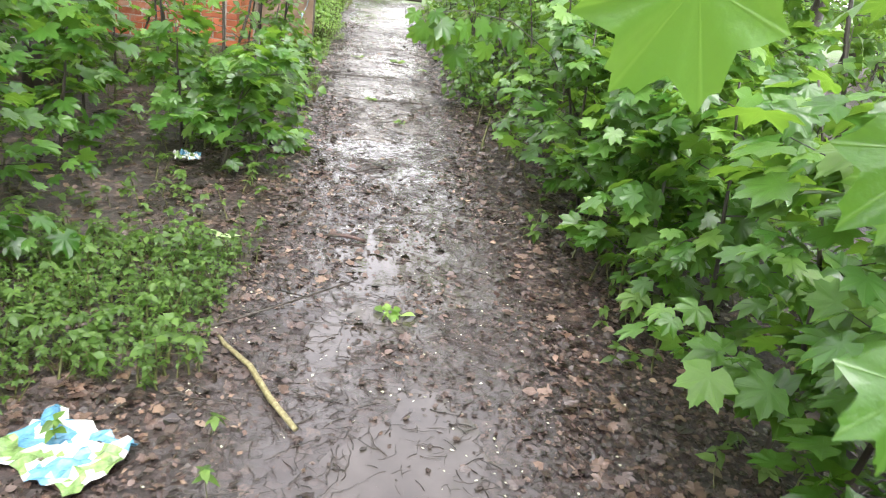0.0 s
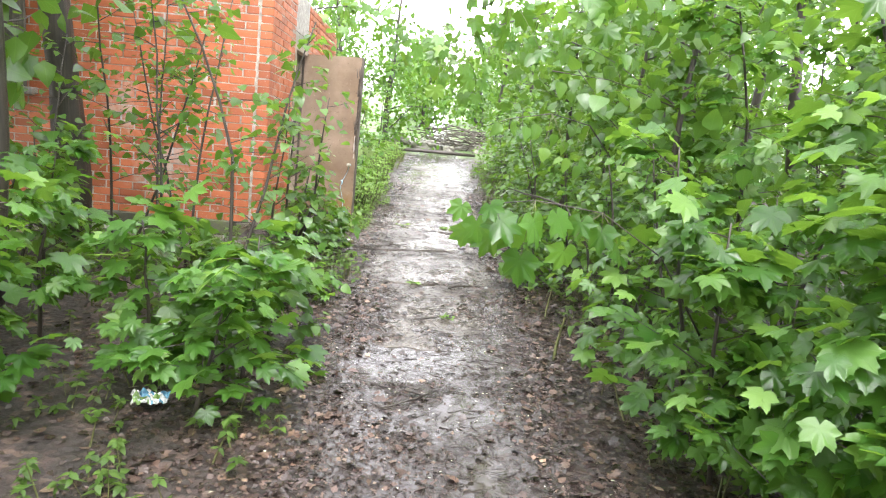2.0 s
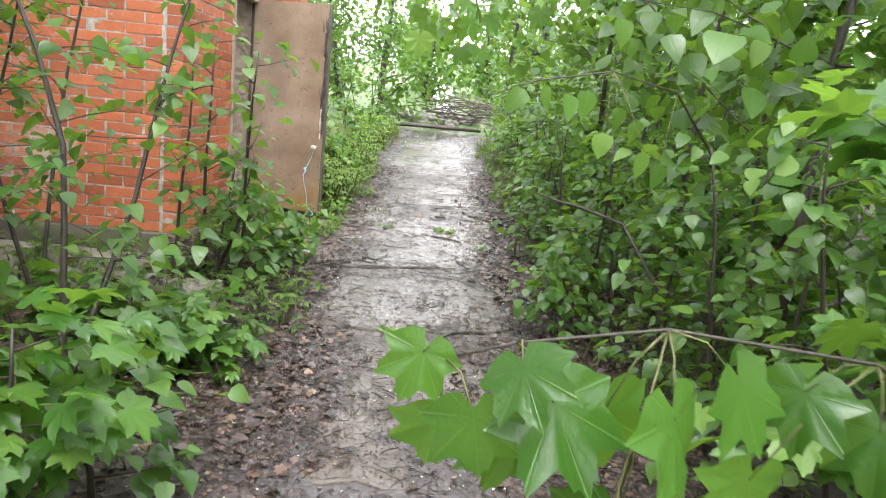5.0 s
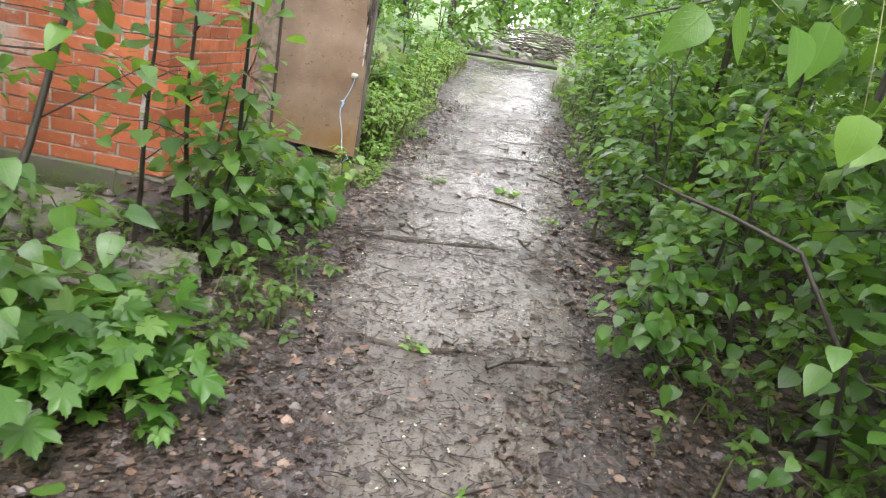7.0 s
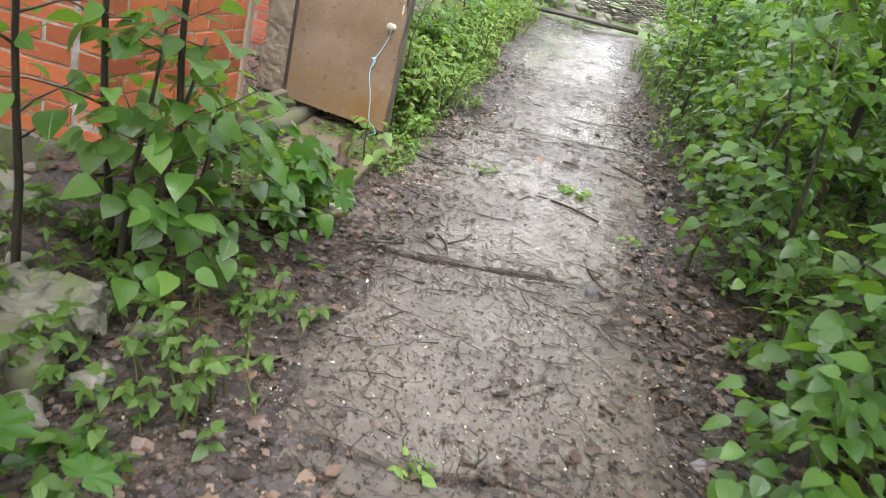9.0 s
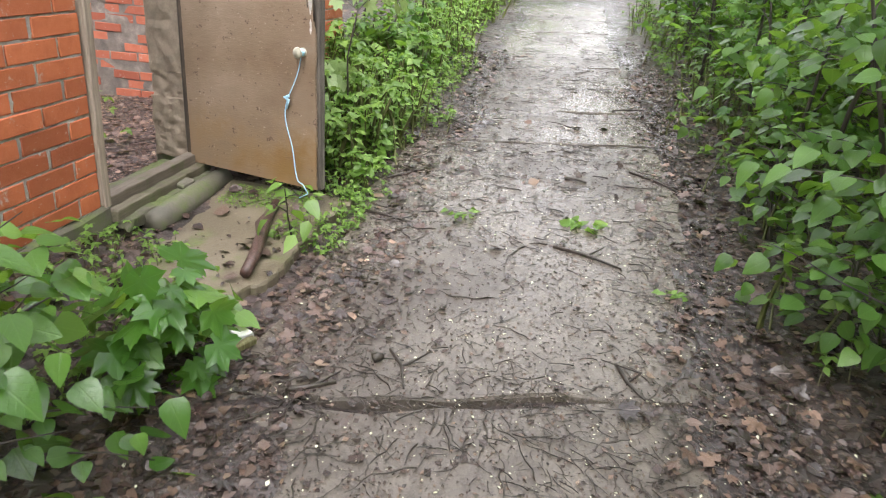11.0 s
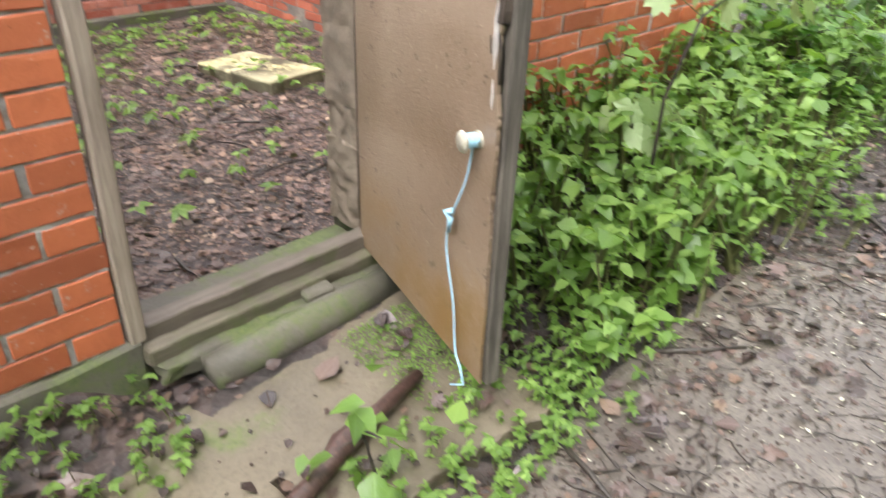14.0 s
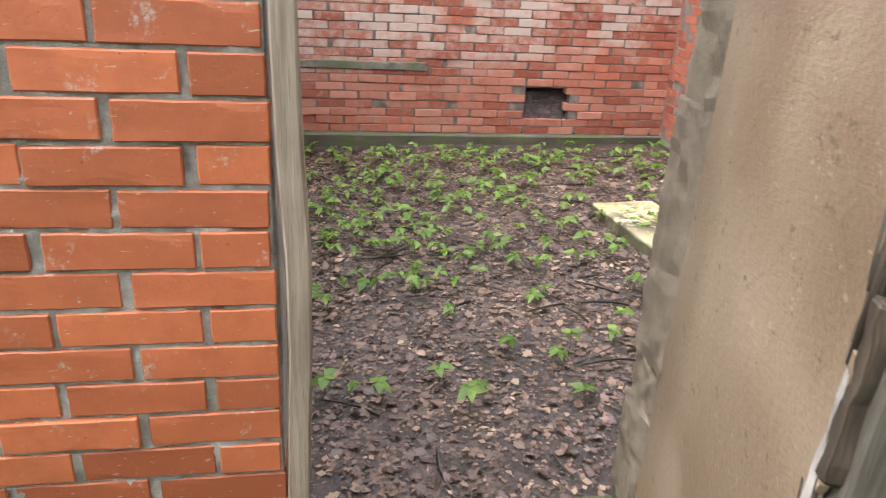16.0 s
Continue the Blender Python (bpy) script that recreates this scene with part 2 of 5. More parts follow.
def ground_material():
    m = Mat("forest_floor")
    pos = m.coords(True)
    sep = m.node("ShaderNodeSeparateXYZ")
    m.link(pos, sep.inputs[0])
    x, y = sep.outputs[0], sep.outputs[1]
    wob = m.maths('MULTIPLY', m.maths('SUBTRACT', m.noise(pos, 1.7, 5), 0.5), 1.1)
    off = m.maths('ADD', m.maths('ABSOLUTE', m.maths('SUBTRACT', x, 1.82)), wob)
    path = m.maths('MULTIPLY', m.span(off, 0.55, 1.15, 1.0, 0.0), m.span(y, 11.3, 12.3, 1.0, 0.0))
    big, mid, fine = m.noise(pos, 1.6, 6, 0.65), m.noise(pos, 13, 6, 0.7), m.noise(pos, 70, 5, 0.75)
    vor = m.node("ShaderNodeTexVoronoi", Scale=26.0)
    m.link(m.mix(0.12, pos, m.node("ShaderNodeTexNoise", Scale=9.0).outputs["Color"]), vor.inputs["Vector"])
    chip = vor.outputs["Color"]
    sepc = m.node("ShaderNodeSeparateColor")
    m.link(chip, sepc.inputs[0])
    litter = m.ramp(sepc.outputs[0], [(0.0, (0.016, 0.011, 0.010)), (0.5, (0.042, 0.028, 0.025)), (0.85, (0.085, 0.056, 0.046)), (1.0, (0.15, 0.10, 0.075))])
    soil = m.ramp(mid, [(0.3, (0.010, 0.007, 0.006)), (0.6, (0.024, 0.018, 0.015)), (0.8, (0.044, 0.034, 0.028))])
    mud = m.ramp(mid, [(0.3, (0.011, 0.008, 0.0075)), (0.55, (0.028, 0.021, 0.020)), (0.8, (0.058, 0.045, 0.042))])
    base = m.mix(m.span(big, 0.35, 0.65), soil, litter)
    mudmix = m.mix(m.span(fine, 0.42, 0.6, 0.0, 0.65), mud, litter)
    base = m.mix(path, base, mudmix)
    far = m.span(y, 9.0, 13.5)
    base = m.mix(m.maths('MULTIPLY', far, m.maths('MAXIMUM', m.span(off, 0.9, 1.4), m.span(y, 11.3, 12.3))), base, m.ramp(mid, [(0.3, (0.05, 0.10, 0.02)), (0.7, (0.12, 0.2, 0.05))]))
    dry = m.span(fine, 0.3, 0.7, 0.45, 0.85)
    wet = m.span(m.maths('ADD', m.maths('MULTIPLY', mid, 0.55), m.maths('MULTIPLY', big, 0.6)), 0.40, 0.72, 0.05, 0.30)
    film = m.maths('MULTIPLY', m.span(m.maths('ADD', m.noise(pos, 2.1, 4, 0.55), m.maths('MULTIPLY', mid, 0.18)), 0.46, 0.56), m.span(off, 0.35, 0.85, 1.0, 0.0))
    rough = m.mix(film, m.mix(path, dry, wet), (0.04, 0.04, 0.04))
    base = m.mix(m.maths('MULTIPLY', film, 0.5), base, (0.045, 0.038, 0.036))
    h = m.mix(0.5, m.mix(0.5, fine, mid), vor.outputs["Distance"])
    bn = m.node("ShaderNodeBump", Distance=0.022)
    m.link(m.mix(film, (1.0, 1.0, 1.0), (0.28, 0.28, 0.28)), bn.inputs["Strength"])
    m.link(h, bn.inputs["Height"])
    m.link(bn.outputs[0], m.b.inputs["Normal"])
    return m.done(base, rough, spec=0.65)


def slab_material():
    m = Mat("wet_concrete_slab")
    pos = m.coords(True)
    big, mid, fine = m.noise(pos, 1.1, 6, 0.65), m.noise(pos, 9, 6, 0.7), m.noise(pos, 110, 4, 0.75)
    base = m.ramp(mid, [(0.25, (0.066, 0.055, 0.045)), (0.5, (0.110, 0.095, 0.077)), (0.75, (0.17, 0.149, 0.122))])
    base = m.mix(m.span(big, 0.40, 0.68, 0.0, 0.75), base, (0.055, 0.045, 0.038))
    base = m.mix(m.span(fine, 0.5, 0.68, 0.0, 0.85), base, (0.032, 0.025, 0.021))
    base = m.mix(m.span(m.noise(pos, 38, 5, 0.8), 0.52, 0.64, 0.0, 0.7), base, (0.04, 0.031, 0.026))
    rough = m.span(m.maths('ADD', big, m.maths('MULTIPLY', mid, 0.4)), 0.5, 0.95, 0.14, 0.42)
    m.bump(m.mix(0.6, fine, mid), 0.5, 0.007)
    return m.done(base, rough, spec=0.5)


def door_material():
    m = Mat("brown_door_paint")
    co = m.coords()
    streak = m.noise(co, 3.2, 5, 0.55, (0.8, 1.0, 0.9))
    fine, spot = m.noise(co, 120, 5, 0.75, (0.45, 1.0, 1.0)), m.noise(co, 34, 4, 0.8, (0.55, 1.0, 0.8))
    base = m.ramp(streak, [(0.33, (0.145, 0.102, 0.067)), (0.5, (0.190, 0.139, 0.096)), (0.67, (0.250, 0.190, 0.138))])
    base = m.mix(m.span(fine, 0.5, 0.75, 0.0, 0.3), base, (0.18, 0.115, 0.06))
    base = m.mix(m.span(spot, 0.61, 0.66, 0.0, 0.8), base, (0.06, 0.035, 0.018))
    base = m.mix(m.span(m.noise(co, 80, 3, 0.8, (0.45, 1.0, 0.7)), 0.64, 0.69, 0.0, 0.55), base, (0.40, 0.33, 0.26))
    blob = m.noise(co, 60, 3, 0.7, (0.45, 1.0, 1.0))
    base = m.mix(m.span(m.noise(co, 5, 5, 0.6), 0.5, 0.75, 0.0, 0.4), base, (0.15, 0.098, 0.055))
    sep = m.node("ShaderNodeSeparateXYZ")
    m.link(co, sep.inputs[0])
    low = m.maths('MULTIPLY', m.span(m.maths('ADD', sep.outputs[2], m.maths('MULTIPLY', spot, 0.5)), 0.38, 0.62, 1.0, 0.0), m.span(streak, 0.35, 0.7))
    base = m.mix(low, base, (0.17, 0.10, 0.035))
    m.bump(m.mix(0.45, m.mix(0.5, fine, spot), blob), 0.6, 0.005)
    return m.done(base, m.span(streak, 0.3, 0.7, 0.34, 0.55))


GROUND, SLAB, DOOR = ground_material(), slab_material(), door_material()


def plain(name, a, b, scale=20, rough=0.5, metal=0.0):
    m = Mat(name)
    n = m.noise(m.coords(), scale, 5, 0.65)
    m.bump(n, 0.3, 0.003)
    return m.done(m.ramp(n, [(0.3, a), (0.7, b)]), rough, metal)


ROPE = plain("faded_blue_rope", (0.20, 0.42, 0.58), (0.40, 0.62, 0.74), 200, 0.8)
SPOOL = plain("aged_white_plastic", (0.24, 0.23, 0.17), (0.44, 0.42, 0.35), 40, 0.45)
RUST = plain("rusty_iron", (0.05, 0.025, 0.015), (0.14, 0.065, 0.035), 60, 0.7, 0.5)
# near-black colour that stands for the shade inside the back wall's hole
DARK = plain("hole_shade", (0.012, 0.011, 0.010), (0.03, 0.027, 0.025), 12, 0.95)
WHITE = plain("dirty_white_scrap", (0.5, 0.5, 0.48), (0.78, 0.78, 0.76), 30, 0.5)
WRAP_W = plain("white_printed_film", (0.25, 0.24, 0.21), (0.62, 0.66, 0.66), 25, 0.25)
WRAP_B = plain("blue_printed_film", (0.03, 0.10, 0.18), (0.12, 0.30, 0.42), 25, 0.25)
WRAP_G = plain("green_printed_film", (0.06, 0.10, 0.03), (0.22, 0.36, 0.12), 25, 0.25)


def foam_material():
    m = Mat("stained_foam_board")
    co = m.coords()
    n, f = m.noise(co, 5, 6, 0.7), m.noise(co, 26, 5, 0.75)
    base = m.ramp(m.noise(co, 2.2, 4), [(0.3, (0.50, 0.44, 0.20)), (0.7, (0.72, 0.68, 0.44))])
    sep = m.node("ShaderNodeSeparateXYZ")
    m.link(co, sep.inputs[0])
    mid = m.span(m.maths('ADD', m.maths('ABSOLUTE', sep.outputs[1]), m.maths('ABSOLUTE', sep.outputs[0])), 0.15, 0.5, 1.0, 0.6)
    # sides mixed dark brown up to an uneven line below the top
    base = m.mix(m.span(m.maths('ADD', sep.outputs[2], m.maths('MULTIPLY', n, 0.04)), 0.10, 0.118, 0.85, 0.0), base, (0.075, 0.065, 0.042))
    base = m.mix(m.maths('MULTIPLY', m.span(m.maths('ADD', n, m.maths('MULTIPLY', f, 0.5)), 0.60, 0.80), mid), base, (0.05, 0.04, 0.022))
    m.bump(f, 0.5, 0.01)
    return m.done(base, 0.8)


FOAM = foam_material()


# ---- builders ----
def part(name, bm, material, parent=None, label=""):
    me = bpy.data.meshes.new(name)
    bm.to_mesh(me)
    bm.free()
    me.materials.append(material)
    ob = new(name, me)
    if parent:
        ob.parent = parent
    if label:
        tagged(ob, label)
    return ob


def thing(name, at, label, category, group="", kind="", rz=0.0):
    e = new(name)
    e.empty_display_size = 0.1
    e.matrix_basis = pose(*at, 0, 0, rz)
    return tagged(e, label, category, group, kind)


def solid(size, at=(0, 0, 0), bevel=0.004, rough=0.0, cuts=0, seed=0, bm=None, freq=9):
    """A box with worn edges: size and centre in metres; cuts and rough make its faces uneven."""
    b = bmesh.new()
    bmesh.ops.create_cube(b, size=1.0)
    bmesh.ops.scale(b, vec=size, verts=b.verts)
    if cuts:
        bmesh.ops.subdivide_edges(b, edges=b.edges[:], cuts=cuts, use_grid_fill=True)
    if bevel:
        sharp = [e for e in b.edges if len(e.link_faces) == 2 and e.calc_face_angle(0) > 1.0]
        bmesh.ops.bevel(b, geom=sharp, offset=bevel, segments=1, affect='EDGES')
    if rough:
        for v in b.verts:
            v.co += noise.noise_vector((v.co + Vector((seed * 3.7, seed, 0))) * freq) * rough
    bmesh.ops.translate(b, vec=at, verts=b.verts)
    if bm is None:
        return b
    me = bpy.data.meshes.new("tmp")
    b.to_mesh(me)
    b.free()
    bm.from_mesh(me)
    bpy.data.meshes.remove(me)
    return bm


def tube(points, radii, sides=6, bm=None, wobble=0.0, seed=0):
    """A tapered limb along points."""
    bm = bm or bmesh.new()
    pts = [Vector(p) for p in points]
    rings = []
    for i, p in enumerate(pts):
        d = (pts[min(i + 1, len(pts) - 1)] - pts[max(i - 1, 0)]).normalized()
        a = d.orthogonal().normalized()
        if rings:
            a = (last - d * last.dot(d)).normalized()
        last = a
        b = d.cross(a)
        ring = []
        for k in range(sides):
            th = 2 * math.pi * k / sides
            r = radii[i] * (1 + wobble * noise.noise((p.x * 9 + k * 1.7, p.y * 9 + seed, p.z * 9)))
            ring.append(bm.verts.new(p + (a * math.cos(th) + b * math.sin(th)) * r))
        rings.append(ring)
    for r0, r1 in zip(rings, rings[1:]):
        for k in range(sides):
            bm.faces.new((r0[k], r0[(k + 1) % sides], r1[(k + 1) % sides], r1[k]))
    bm.faces.new(rings[0][::-1])
    bm.faces.new(rings[-1])
    for f in bm.faces:
        f.smooth = True
    return bm


def array_mesh(name, verts, tris, uv, material, parent=None):
    me = bpy.data.meshes.new(name)
    n, k = len(verts), len(tris)
    me.vertices.add(n)
    me.vertices.foreach_set("co", verts.astype(np.float32).ravel())
    me.loops.add(k * 3)
    me.loops.foreach_set("vertex_index", tris.astype(np.int32).ravel())
    me.polygons.add(k)
    me.polygons.foreach_set("loop_start", np.arange(0, k * 3, 3, dtype=np.int32))
    me.polygons.foreach_set("loop_total", np.full(k, 3, dtype=np.int32))
    me.update(calc_edges=True)
    if uv is not None:
        lay = me.uv_layers.new(name="leaf")
        lay.data.foreach_set("uv", uv[tris.ravel()].astype(np.float32).ravel())
    me.polygons.foreach_set("use_smooth", np.ones(k, dtype=bool))
    me.materials.append(material)
    ob = new(name, me)
    if parent:
        ob.parent = parent
    return ob


# ---- leaf shapes: base at the origin, tip towards +y, upper side +z ----
def maple_shape():
    half = [(0, 1.0), (6, 0.84), (11, 0.86), (15, 0.74), (24, 0.64), (33, 0.74), (43, 0.98), (49, 0.84), (55, 0.84), (61, 0.70),
            (70, 0.60), (80, 0.70), (91, 0.84), (99, 0.66), (112, 0.58), (128, 0.50), (155, 0.40), (177, 0.12)]
    ring = [(a, r) for a, r in half] + [(-a, r) for a, r in half[:0:-1]]
    v = [(0, 0, 0)]
    for a, r in ring:
        lobe = abs(math.sin(radians(a) * 4.0))
        v.append((math.sin(radians(a)) * r, math.cos(radians(a)) * r, -0.16 * r * r + 0.07 * lobe * r))
    n = len(ring)
    t = [(0, 1 + (i + 1) % n, 1 + i) for i in range(n)]
    return np.array(v), np.array(t), np.array([(x, y) for x, y, _ in v])


def oval_shape(width, fold, droop, steps=5):
    v, t = [(0, 0, 0)], []
    prof = [(0.0 + (i + 1) / (steps + 1)) for i in range(steps)]
    for s in prof:
        w = width * math.sin(math.pi * s ** 0.72) ** 0.75 * (1 - 0.22 * s)
        z = -droop * s * s
        v += [(0, s, z), (w, s - 0.04, z + fold * w), (-w, s - 0.04, z + fold * w)]
    v.append((0, 1, -droop))
    e = len(v) - 1
    t += [(0, 2, 1), (0, 1, 3)]
    for i in range(steps - 1):
        a, b = 1 + 3 * i, 4 + 3 * i
        t += [(a, a + 1, b + 1), (a, b + 1, b), (a, b, b + 2), (a, b + 2, a + 2)]
    a = 1 + 3 * (steps - 1)
    t += [(a, a + 1, e), (a, e, a + 2)]
    return np.array(v, dtype=float), np.array(t), np.array([(p[0], p[1]) for p in v])


SHAPES = {"maple": maple_shape(), "linden": oval_shape(0.46, 0.16, 0.22), "herb": oval_shape(0.34, 0.22, 0.25, 2),
          "far": oval_shape(0.46, 0.2, 0.25, 1), "dead": oval_shape(0.40, 0.10, 0.05, 2), "mid": oval_shape(0.46, 0.2, 0.25, 2), "bit": oval_shape(0.42, 0.06, 0.04, 1), "chip": oval_shape(0.34, 0.1, 0.05, 1),
          "blade": oval_shape(0.05, 0.3, 0.5, 3)}


def leaves(name, places, ways, ups, sizes, shape, material, parent=None, curl=0.0, rng=None):
    """Many leaves in one mesh: where each one starts, the way its tip points, its upper side and its length."""
    sv, st, suv = SHAPES[shape]
    P, Y, U, S = (np.asarray(a, dtype=float) for a in (places, ways, ups, sizes))
    Y = Y / np.linalg.norm(Y, axis=1, keepdims=True)
    X = np.cross(Y, U)
    X /= np.linalg.norm(X, axis=1, keepdims=True) + 1e-9
    Z = np.cross(X, Y)
    n, k = len(P), len(sv)
    loc = np.repeat(sv[None], n, 0)
    if rng is not None:
        bend = rng.uniform(0.3, 1.9, n)[:, None]
        loc = loc.copy()
        loc[:, :, 2] *= bend
        loc[:, :, 0] *= rng.uniform(0.82, 1.1, n)[:, None]
        loc[:, :, 2] += curl * rng.normal(0, 1, (n, 1)) * loc[:, :, 0] * loc[:, :, 1]
    V = P[:, None] + S[:, None, None] * (loc[:, :, :1] * X[:, None] + loc[:, :, 1:2] * Y[:, None] + loc[:, :, 2:] * Z[:, None])
    T = st[None] + (np.arange(n) * k)[:, None, None]
    return array_mesh(name, V.reshape(-1, 3), T.reshape(-1, 3), np.tile(suv, (n, 1)), material, parent)


def limb_path(rng, start, way, length, steps=5, bend=0.25, rise=0.0):
    pts, p, d = [np.array(start, float)], np.array(start, float), np.array(way, float)
    for _ in range(steps):
        d = d / np.linalg.norm(d) + rng.normal(0, bend, 3) * 0.35 + np.array((0, 0, rise))
        d /= np.linalg.norm(d)
        p = p + d * length / steps
        pts.append(p)
    return pts


def sapling(at, height, seed, kind="maple", boughs=9, spread=0.7, leaf=0.10, lean=(0, 0), low=0.25, per=9, stems=1, label="", name="", r0=0.014, droop=0.25, group="saplings beside the path"):
    """A young tree: thin stems, side twigs and leaves set along them."""
    rng = np.random.default_rng(seed)
    per = int(per * 1.9)
    e = thing(name or ("maple_sapling" if kind == "maple" else "linden_sapling"), at,
              label or ("young maple sapling with wet lobed green leaves" if kind == "maple" else "young linden sapling with wet rounded green leaves"),
              "sapling", group)
    P, Y, U, S = [], [], [], []
    for s in range(stems):
        way = np.array((lean[0] + rng.normal(0, 0.12) * (1 + s), lean[1] + rng.normal(0, 0.12) * (1 + s), 1.0))
        main = limb_path(rng, (rng.normal(0, 0.04) * s, rng.normal(0, 0.04) * s, -0.06), way, height * rng.uniform(0.85, 1.05), 7, 0.22, 0.05)
        part("stem", tube([tuple(p) for p in main], [r0 * (1 - 0.8 * i / 7) + 0.0015 for i in range(8)], 6), BARK, e)
        for b in range(boughs):
            f = low + (1.0 - low) * (b + rng.uniform(0, 0.8)) / boughs
            i = min(int(f * 7), 6)
            st = main[i] + (main[i + 1] - main[i]) * (f * 7 - i)
            a = b * 2.4 + rng.uniform(-0.5, 0.5)
            out = np.array((math.cos(a), math.sin(a), rng.uniform(0.1, 0.7)))
            ln = spread * (1.15 - 0.7 * f) * rng.uniform(0.55, 1.1)
            tw = limb_path(rng, st, out, ln, 4, 0.3, -0.05)
            part("branch", tube([tuple(p) for p in tw], [0.005, 0.004, 0.003, 0.0022, 0.0012], 4), BARK, e)
            for j in range(per):
                g = 0.12 + 0.88 * (j + rng.uniform(0, 0.6)) / per
                q = min(int(g * 4), 3)
                base = tw[q] + (tw[q + 1] - tw[q]) * min(g * 4 - q, 1)
                d = tw[q + 1] - tw[q]
                d /= np.linalg.norm(d)
                side = np.cross(d, (0, 0, 1.0)) * (1 if j % 2 else -1)
                base = base + rng.normal(0, 0.055, 3)
                y = side * rng.uniform(0.4, 1.0) + d * rng.uniform(0.3, 0.9) + np.array((0, 0, rng.uniform(-droop - 0.25, 0.15))) + rng.normal(0, 0.15, 3)
                y /= np.linalg.norm(y)
                pet = leaf * rng.uniform(0.25, 0.6)
                P.append(base + y * pet + np.array((0, 0, 0.3 * pet)))
                Y.append(y + np.array((0, 0, -droop)))
                U.append(np.array((0, 0, 1.0)) + rng.normal(0, 0.32, 3))
                S.append(leaf * rng.uniform(0.5, 1.2))
    leaves("foliage", P, Y, U, S, kind, MAPLE if kind == "maple" else (LINDEN if kind in ("linden", "far") else HERB), e, 0.25, rng)
    return e


def big_tree(at, height, seed, radius=0.16, crown=(2.2, 2.2, 2.0), clear=0.4, count=1500, leaf=0.16, label="", shape="far", limbs=12):
    rng = np.random.default_rng(seed)
    e = thing("deciduous_tree", at, label or "tall deciduous tree with dark trunk and fresh green crown", "tree", "trees of the wood")
    trunk = limb_path(rng, (0, 0, -0.2), (rng.normal(0, 0.06), rng.normal(0, 0.06), 1), height, 8, 0.12, 0.1)
    wood = tube([tuple(p) for p in trunk], [radius * (1.15 - 0.9 * i / 8) for i in range(9)], 10, None, 0.25, seed)
    P, Y, U, S = [], [], [], []
    for b in range(limbs):
        f = clear + (0.98 - clear) * rng.uniform(0, 1)
        i = min(int(f * 8), 7)
        a = b * 2.4
        ln = crown[0] * rng.uniform(0.5, 1.1) * (1.2 - 0.6 * f)
        lb = limb_path(rng, trunk[i], (math.cos(a), math.sin(a), rng.uniform(0.0, 0.7)), ln, 5, 0.35, 0.0)
        part("limb", tube([tuple(p) for p in lb], [radius * 0.28, radius * 0.2, radius * 0.15, radius * 0.1, radius * 0.06, 0.006], 5), BARK, e)
        for j in range(count // limbs):
            q = rng.integers(1, 6)
            c = lb[q] + rng.normal(0, 0.28, 3) * (0.5 + 0.2 * q)
            y_leaf, u_leaf, s_leaf = rng.normal(0, 1, 3) + (0, 0, -0.4), np.array((0, 0, 1.0)) + rng.normal(0, 0.5, 3), leaf * rng.uniform(0.6, 1.2)
            if abs(c[0] + at[0] - 1.82) < 0.7 and c[2] < 1.95 and -12 < c[1] + at[1] < 6:
                continue                          # the trodden path is kept clear
            P.append(c)
            Y.append(y_leaf)
            U.append(u_leaf)
            S.append(s_leaf)
    part("trunk", wood, BARK, e)
    leaves("crown", P, Y, U, S, shape, LINDEN, e, 0.2, rng)
    return e


# ---- the ground: one sheet to the horizon, the path worn into it ----
def smooth(a, b, v):
    s = np.clip((v - a) / (b - a), 0, 1)
    return s * s * (3 - 2 * s)


def wave(x, y):
    return (np.sin(x * 2.1 + 1.3 * np.sin(y * 0.9)) * np.sin(y * 1.7 + 0.8 * np.sin(x * 1.4)) * 0.55
            + np.sin(x * 6.3 + 2 * np.sin(y * 3.1)) * np.sin(y * 5.2 + 1.7) * 0.3 + np.sin(x * 17 + 3 * np.sin(y * 7)) * np.sin(y * 15 + 2 * np.sin(x * 9)) * 0.15)


def ground_z(x, y):
    x, y = np.asarray(x, float), np.asarray(y, float)
    off = np.abs(x - 1.82)
    z = -0.006 + 0.011 * wave(x, y) + 0.010 * wave(x * 2.3 + 4, y * 2.1) + 0.042 * smooth(0.22, 0.85, off + 0.14 * wave(x * 1.3, y * 1.1 + 2)) + 0.07 * smooth(0.9, 2.0, off) * (0.7 + 0.6 * wave(x * 0.5, y * 0.5))
    z = z + 0.022 * smooth(-1.6, -3.6, y) * (off < 1.4)
    z = z - 0.034 * smooth(-1.3, -0.5, y) * smooth(2.3, 1.5, y) * smooth(0.72, 0.98, x) * smooth(1.75, 1.3, x)
    z = z - 0.045 * smooth(1.0, 0.75, x) * smooth(-1.0, -0.3, y) * smooth(1.6, 0.9, y) * (x > -0.3)
    z = z + 0.11 * smooth(0.34, 0.06, x) * (x > -0.2) * (smooth(-0.12, -0.3, y) * (y > -1.5) + smooth(0.75, 0.95, y) * (y < 3.6))
    inside = (x < -0.1) & (x > -5.55) & (y > -1.15) & (y < 3.6)
    zin = -0.03 + 0.055 * np.minimum(x, 0) - 0.045 * y + 0.012 * wave(x, y)
    return np.where(inside, zin, z)


def lines(knots):
    out = []
    for a, b, n in knots:
        out += list(np.linspace(a, b, n, endpoint=False))
    return np.array(out + [knots[-1][1]])


